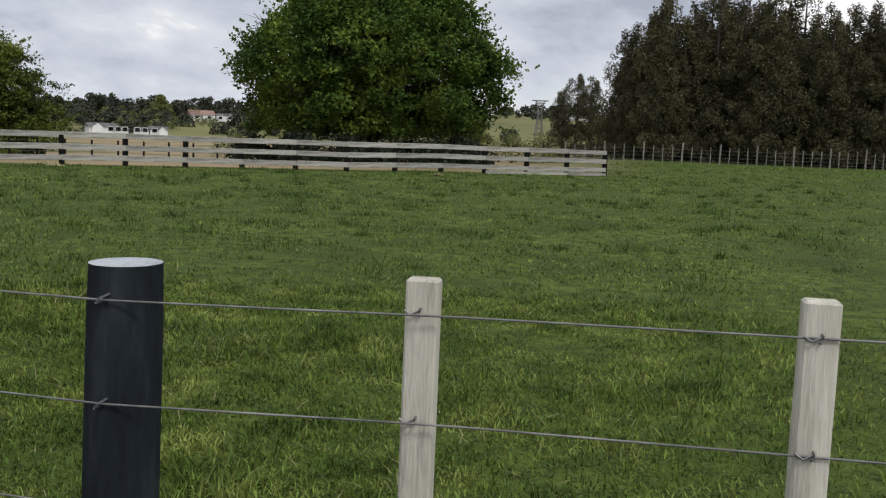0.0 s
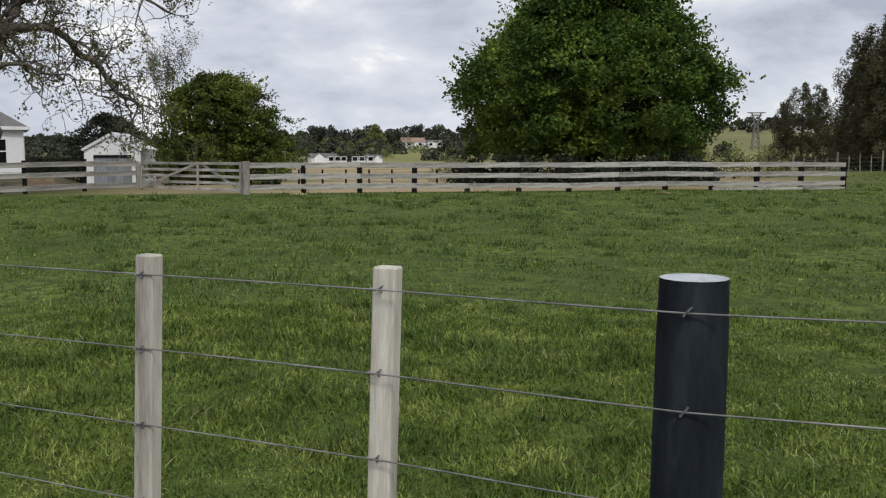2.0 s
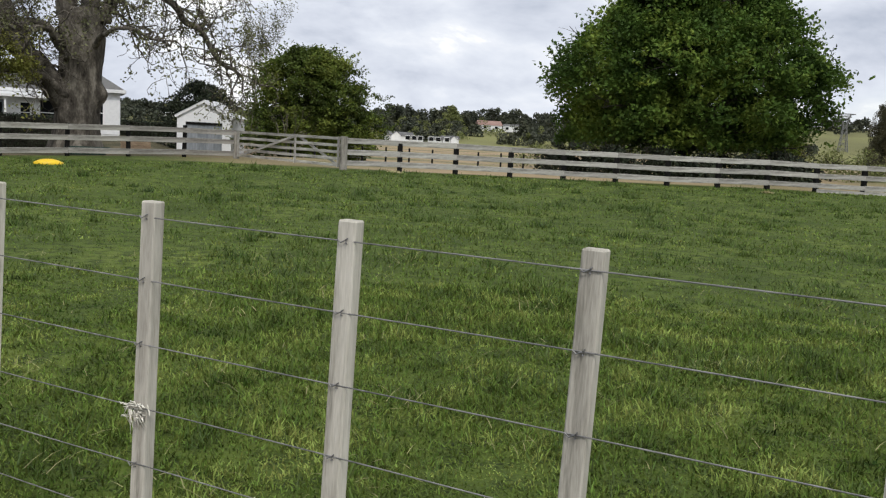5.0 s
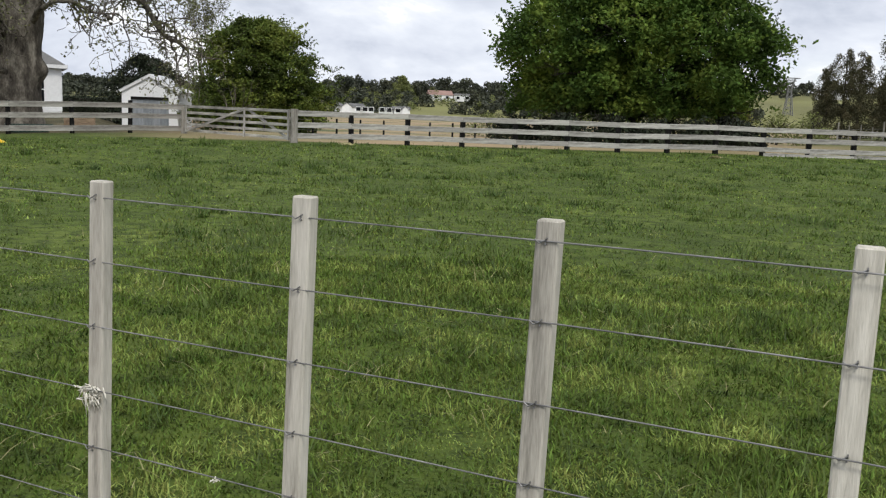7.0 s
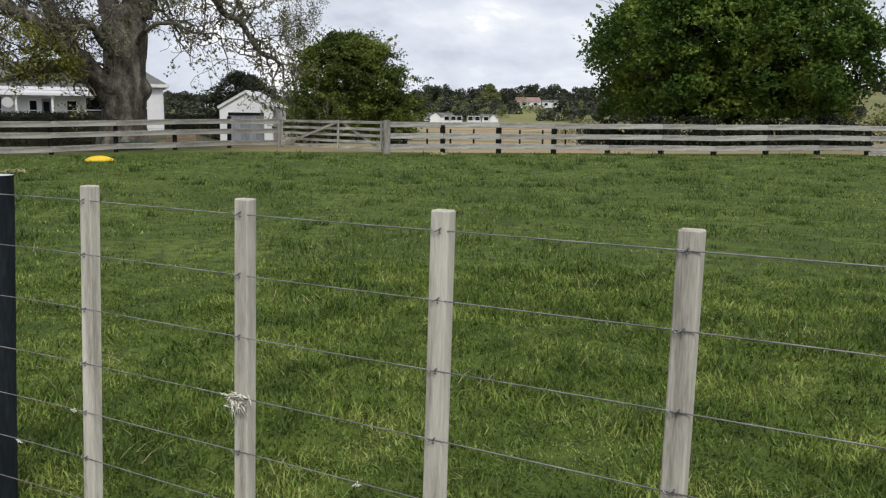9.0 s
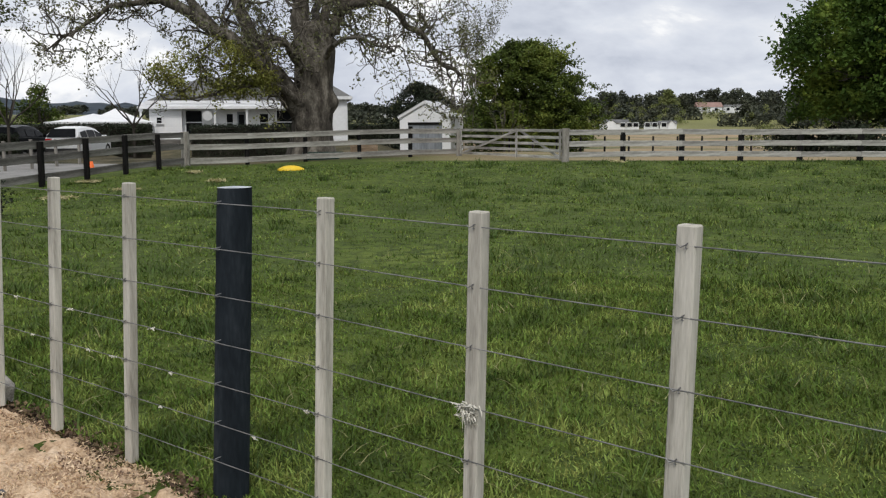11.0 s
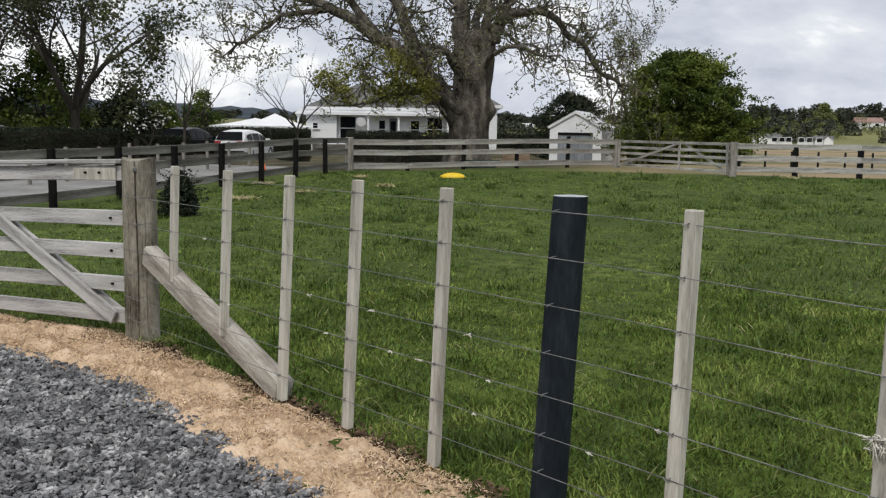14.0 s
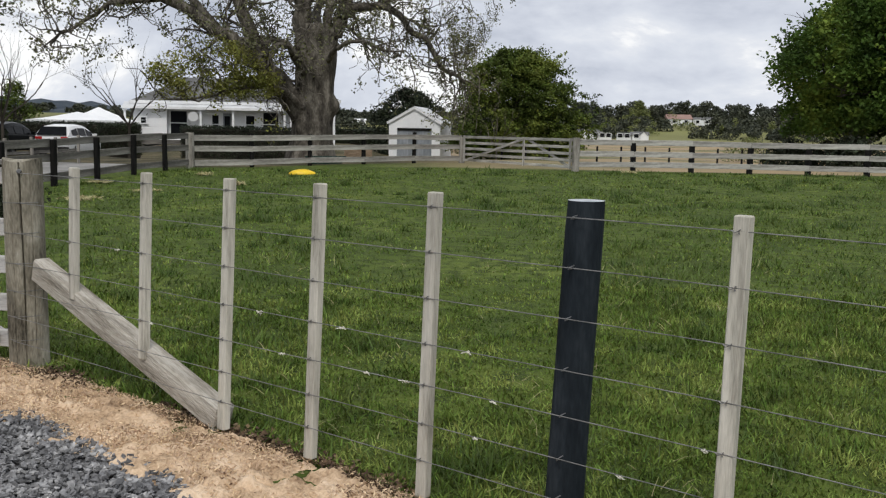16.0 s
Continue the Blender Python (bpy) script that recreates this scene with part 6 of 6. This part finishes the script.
for az, d, h, w, s in ((70.0, 52, 3.2, 4.6, 81), (74.4, 52, 4.9, 6.2, 82), (78.6, 53, 5.4, 6.4, 83), (82.5, 53, 5.4, 6.4, 85), (67.9, 58, 2.6, 3.0, 84)):
    round_tree("dark_shrub", at_bearing(az, d), h, w, 0.0, s, M_DARKLEAF if s % 2 else M_SHRUBLEAF, M_DARKBARK, "dense dark-green shrub behind the clipped hedge", clumps=80, clump_r=0.85, per=210, leaf=0.2, trunk_r=0.12, ragged=0.5, cat="shrub")
M_BLOSSOM = material("white_blossom", [(0.70, 0.68, 0.66), (0.82, 0.80, 0.78)], 0.7, 6, 0.0, 30)
bare_tree("magnolia_bush", 68.9, 43, 2.4, 0.9, 73, "leafless bush dotted with white blossoms", M_DARKBARK, M_BLOSSOM, 130, 0.13, 0.04, 3, 0.25)
round_tree("far_tree", at_bearing(65.3, 100), 5.2, 5.6, 0.0, 85, M_SHRUBLEAF, M_DARKBARK, "rounded green tree beyond the cars", clumps=50, clump_r=0.9, per=120, leaf=0.28, trunk_r=0.2, ragged=0.4)
spray_tree("dark_bush", "small dark conical shrub by the paddock rails", (-17.9, 5.7), 86, [0.0, 0.12, 0.3, 0.55, 0.78], [0.24, 0.31, 0.28, 0.17, 0.03], M_DARKLEAF, M_DARKBARK, 0.02, 12, 170, 60, 60, (0.07, 0.13), 4600, 0.05, 0.6, "shrub")

# added near-black shrubs that stand for the shade under the oak behind the rails
for az, d, h, w, s in ((7.0, 43.6, 0.9, 2.6, 121), (9.5, 43.8, 1.0, 2.8, 122), (12.2, 43.6, 0.9, 2.8, 123), (14.8, 43.6, 1.0, 2.8, 124), (17.4, 43.6, 0.9, 2.8, 125), (8.0, 47, 1.3, 3.4, 111), (11.0, 48, 1.2, 3.6, 112), (14.5, 48, 1.3, 3.8, 113), (18.0, 48, 1.2, 3.6, 114), (20.8, 48.5, 1.0, 3.0, 115)):
    round_tree("dark_shrub", at_bearing(az, d), h, w, 0.0, s, M_DARKLEAF, M_DARKBARK, "near-black shrub added to stand for the oak's shade", clumps=40, clump_r=0.6, per=190, leaf=0.18, trunk_r=0.05, ragged=0.4, cat="shrub")

# scrub along the right-hand end of the rail fence and the small firs beyond
for az, d, h, w, s, mt in ((5.2, 62, 1.9, 3.0, 87, M_PALELEAF), (3.3, 63, 1.7, 3.2, 88, M_PALELEAF), (7.6, 66, 2.6, 3.2, 89, M_OLIVELEAF), (22.3, 72, 1.7, 3.6, 90, M_PALELEAF), (33.4, 75, 2.2, 2.8, 92, M_PALELEAF), (9.6, 70, 2.2, 3.5, 93, M_OLIVELEAF)):
    round_tree("scrub_bush", at_bearing(az, d), h, w, 0.0, s, mt, M_DARKBARK, "pale yellow-green scrubby bush beyond the fence", clumps=34, clump_r=0.6, per=150, leaf=0.16, trunk_r=0.08, ragged=0.5, cat="shrub")
for az, d, s, turn in ((2.7, 96, 0.42, 10), (1.85, 94, 0.50, 80), (1.05, 98, 0.50, 200)):
    at = at_bearing(az, d)
    o = copy_thing(kinds[1], pose(at[0], at[1], land(*at), 0, 0, turn))
    o.scale = (s * 1.05, s * 1.05, s)


# ---- far things ----
def far_woods():
    rng = np.random.default_rng(99)
    C, R = [], []
    for i in range(620):
        az = rng.uniform(15, 49) if i < 440 else (rng.uniform(-4, 14) if i < 500 else rng.uniform(50, 84))
        d = rng.uniform(410, 520) if i % 5 else rng.uniform(285, 380)
        x, y = at_bearing(az, d)
        g = land(x, y)
        big = 0.5 + 0.5 * noise.noise((az * 0.35, 0.0, 3.0))
        h = (4.5 + 9.0 * big) * rng.uniform(0.75, 1.15)
        if d < 400:
            h *= 0.45
        if 39 < az < 50:
            h *= 0.4
        if i >= 500:
            h *= 0.42
        if az < 14:
            h *= 0.6
        for k in range(6):
            u = rng.uniform(0.1, 1)
            C.append((x + rng.normal() * 2.6 * (1.15 - u), y + rng.normal() * 2.0, g + h * u))
            R.append(rng.uniform(1.2, 2.3))
    quads = clump_leaves(C, R, 22, 1.15, rng, 0.8)
    tagged(quads_mesh("far_woods", quads, M_FARLEAF), "belt of far dark trees on the low hills", "woods", kind="stuff")


far_woods()


def far_scrub(name, mat, seed, n, label):
    rng = np.random.default_rng(seed)
    C, R = [], []
    for i in range(n):
        az, d = rng.uniform(16, 41), rng.uniform(275, 400)
        if abs(az - 25.0) < 2.0 and d < 395 and noise.noise((az * 2, d * 0.03, seed)) < 0.1:
            continue
        x, y = at_bearing(az, d)
        h = rng.uniform(1.2, 4.2) * (1 + noise.noise((az * 1.3, d * 0.02, seed)))
        for k in range(5):
            u = rng.uniform(0.05, 1)
            C.append((x + rng.normal() * 1.3 * (1.2 - u), y + rng.normal() * 1.2, land(x, y) + h * u))
            R.append(rng.uniform(0.6, 1.3))
    tagged(quads_mesh(name, clump_leaves(C, R, 34, 0.6, rng, 0.8), mat), label, "scrub", kind="stuff")


far_scrub("far_scrub", M_FARLEAF, 131, 190, "dark far scrub and small trees on the rise")
far_scrub("pale_scrub", M_PALELEAF, 132, 90, "pale olive far scrub on the rise")
round_tree("willow_tree", at_bearing(27.9, 400), 9, 11, 0.0, 95, M_PALELEAF, M_DARKBARK, "pale yellow-green far willow in spring leaf", clumps=40, clump_r=1.9, per=26, leaf=0.8, trunk_r=0.4, ragged=0.3)
for az, s in ((33.7, 96), (32.6, 97)):
    round_tree("far_pine", at_bearing(az, 540), 9, 10, 0.0, s, M_FARLEAF, M_DARKBARK, "far dark rounded pine on the skyline", clumps=30, clump_r=2.2, per=24, leaf=1.0, trunk_r=0.4, ragged=0.2)


def far_house(az, d, w, dep, h, ridge, label, mat, roof, turn=0, gable=None):
    at = at_bearing(az, d)
    ob = thing("far_house", label, "house", "far houses", at=(at[0], at[1], land(*at)), turn=az + turn)
    box_part("wall", (-w / 2, w / 2, 0, dep, -1, h), mat, ob)
    V = [(-w / 2 - 0.3, -0.3, h), (w / 2 + 0.3, -0.3, h), (w / 2 + 0.3, dep + 0.3, h), (-w / 2 - 0.3, dep + 0.3, h), (-w / 2 - 0.3, dep / 2, ridge), (w / 2 + 0.3, dep / 2, ridge)]
    mesh_object("roof", V, [(0, 1, 5, 4), (2, 3, 4, 5), (1, 2, 5), (3, 0, 4), (3, 2, 1, 0)], roof, ob)
    if gable is not None:
        g = w * 0.2
        V = [(gable - g, -0.8, -0.5), (gable + g, -0.8, -0.5), (gable + g, -0.8, h), (gable, -0.8, ridge), (gable - g, -0.8, h)]
        V += [(x, dep / 2, z) for x, y, z in V]
        mesh_object("gable_wall", V, [(0, 1, 2, 3, 4), (1, 0, 5, 6), (2, 1, 6, 7), (0, 4, 9, 5)], mat, ob)
        V = [(gable - g * 1.15, -1.0, h - 0.1), (gable, -1.0, ridge + 0.12), (gable + g * 1.15, -1.0, h - 0.1)]
        V += [(x, dep / 2, z) for x, y, z in V]
        mesh_object("gable_roof", V, [(0, 1, 4, 3), (1, 2, 5, 4)], roof, ob)
    for k in range(max(2, int(w / 4))):
        x = -w / 2 + (k + 0.5) * w / max(2, int(w / 4))
        wd = box_part("window", (x - 0.75, x + 0.75, -0.08, 0.02, 0.8, 2.1), M_WHITE, ob)
        box_part("pane", (x - 0.62, x + 0.62, -0.11, -0.08, 0.92, 1.98), M_DARKGLASS, wd)


M_REDROOF = material("dull_red_roof", [(0.24, 0.15, 0.125), (0.32, 0.21, 0.175)], 0.8, 0.5, 0.1, 4)
far_house(31.0, 262, 7.4, 6, 1.9, 3.0, "far white cottage with grey roof", M_WHITE, M_ROOF, 12, -1.6)
far_house(30.0, 262, 3.4, 5, 1.3, 1.7, "far low white outbuilding beside the cottage", M_WHITE, M_ROOF, 0)
far_house(28.9, 262, 4.0, 5, 1.4, 2.2, "far low white outbuilding with grey roof", M_WHITE, M_ROOF, -10)
far_house(27.9, 262, 4.6, 5, 1.7, 2.6, "far white cottage with steep grey roof", M_WHITE, M_ROOF, 8, 0.8)
far_house(25.5, 395, 10, 8, 2.4, 4.4, "far pale house with a dull red roof", M_WHITE, M_REDROOF, 12)
far_house(24.2, 397, 7.5, 8, 2.6, 3.4, "far white long house on the rise", M_WHITE, M_ROOF, -8)
far_house(20.9, 390, 9, 8, 2.2, 3.4, "far white bungalow on the rise", M_WHITE, M_ROOF, 5)
far_house(2.6, 430, 14, 9, 3.0, 4.4, "far white farm building on the hill", M_WHITE, M_ROOF, 0)
far_house(45.2, 340, 5, 5, 1.6, 2.2, "far white farm shed", M_WHITE, M_WHITE, 0)


ff = thing("field_fence", "dark thin post and wire fence across the dry field", "fence")
FA, FB = at_bearing(37.5, 55), at_bearing(9.0, 62)
for i in range(22):
    px, py = FA[0] + (FB[0] - FA[0]) * i / 21, FA[1] + (FB[1] - FA[1]) * i / 21
    V, F = [], []
    tube(V, F, [(px, py, land(px, py) - 0.1), (px, py, land(px, py) + 1.1)], [0.06, 0.055], 6)
    mesh_object("post", V, F, M_DARKPOST, ff)
for z in (1.0, 0.7, 0.4):
    V, F = [], []
    tube(V, F, [(FA[0] + (FB[0] - FA[0]) * i / 21, FA[1] + (FB[1] - FA[1]) * i / 21, land(FA[0] + (FB[0] - FA[0]) * i / 21, FA[1] + (FB[1] - FA[1]) * i / 21) + z) for i in range(22)], [0.006] * 22, 4)
    mesh_object("wire", V, F, M_WIRE, ff)


def pylon():
    at = at_bearing(4.87, 330)
    g = land(*at)
    ob = thing("power_pylon", "grey steel lattice power pylon far off", "pylon", at=(at[0], at[1], g), turn=20)
    H = 16.4 - g
    w = lambda z: 1.45 - 0.95 * min(1, z / (H * 0.7))
    V, F = [], []
    cor = ((-1, -1), (1, -1), (1, 1), (-1, 1))
    zs = np.linspace(0, H * 0.7, 6)
    for sx, sy in cor:
        tube(V, F, [(sx * w(0), sy * w(0), -1), (sx * 0.5, sy * 0.5, H * 0.7), (sx * 1.5, sy * 0.4, H)], [0.15, 0.12, 0.11], 4)
    for i in range(5):
        for k in range(4):
            a, b = cor[k], cor[(k + 1) % 4]
            tube(V, F, [(a[0] * w(zs[i]), a[1] * w(zs[i]), zs[i]), (b[0] * w(zs[i + 1]), b[1] * w(zs[i + 1]), zs[i + 1])], [0.07, 0.07], 4)
            tube(V, F, [(b[0] * w(zs[i]), b[1] * w(zs[i]), zs[i]), (a[0] * w(zs[i + 1]), a[1] * w(zs[i + 1]), zs[i + 1])], [0.07, 0.07], 4)
    mesh_object("tower", V, F, M_WIRE, ob)
    for z, s in ((H, 3.1), (H - 0.9, 1.9)):
        V, F = [], []
        tube(V, F, [(-s, 0, z), (s, 0, z)], [0.17, 0.17], 4)
        tube(V, F, [(-s, 0, z), (0, 0, z - 0.6), (s, 0, z)], [0.09, 0.09, 0.09], 4)
        mesh_object("cross_arm", V, F, M_WIRE, ob)
    return ob


pylon()
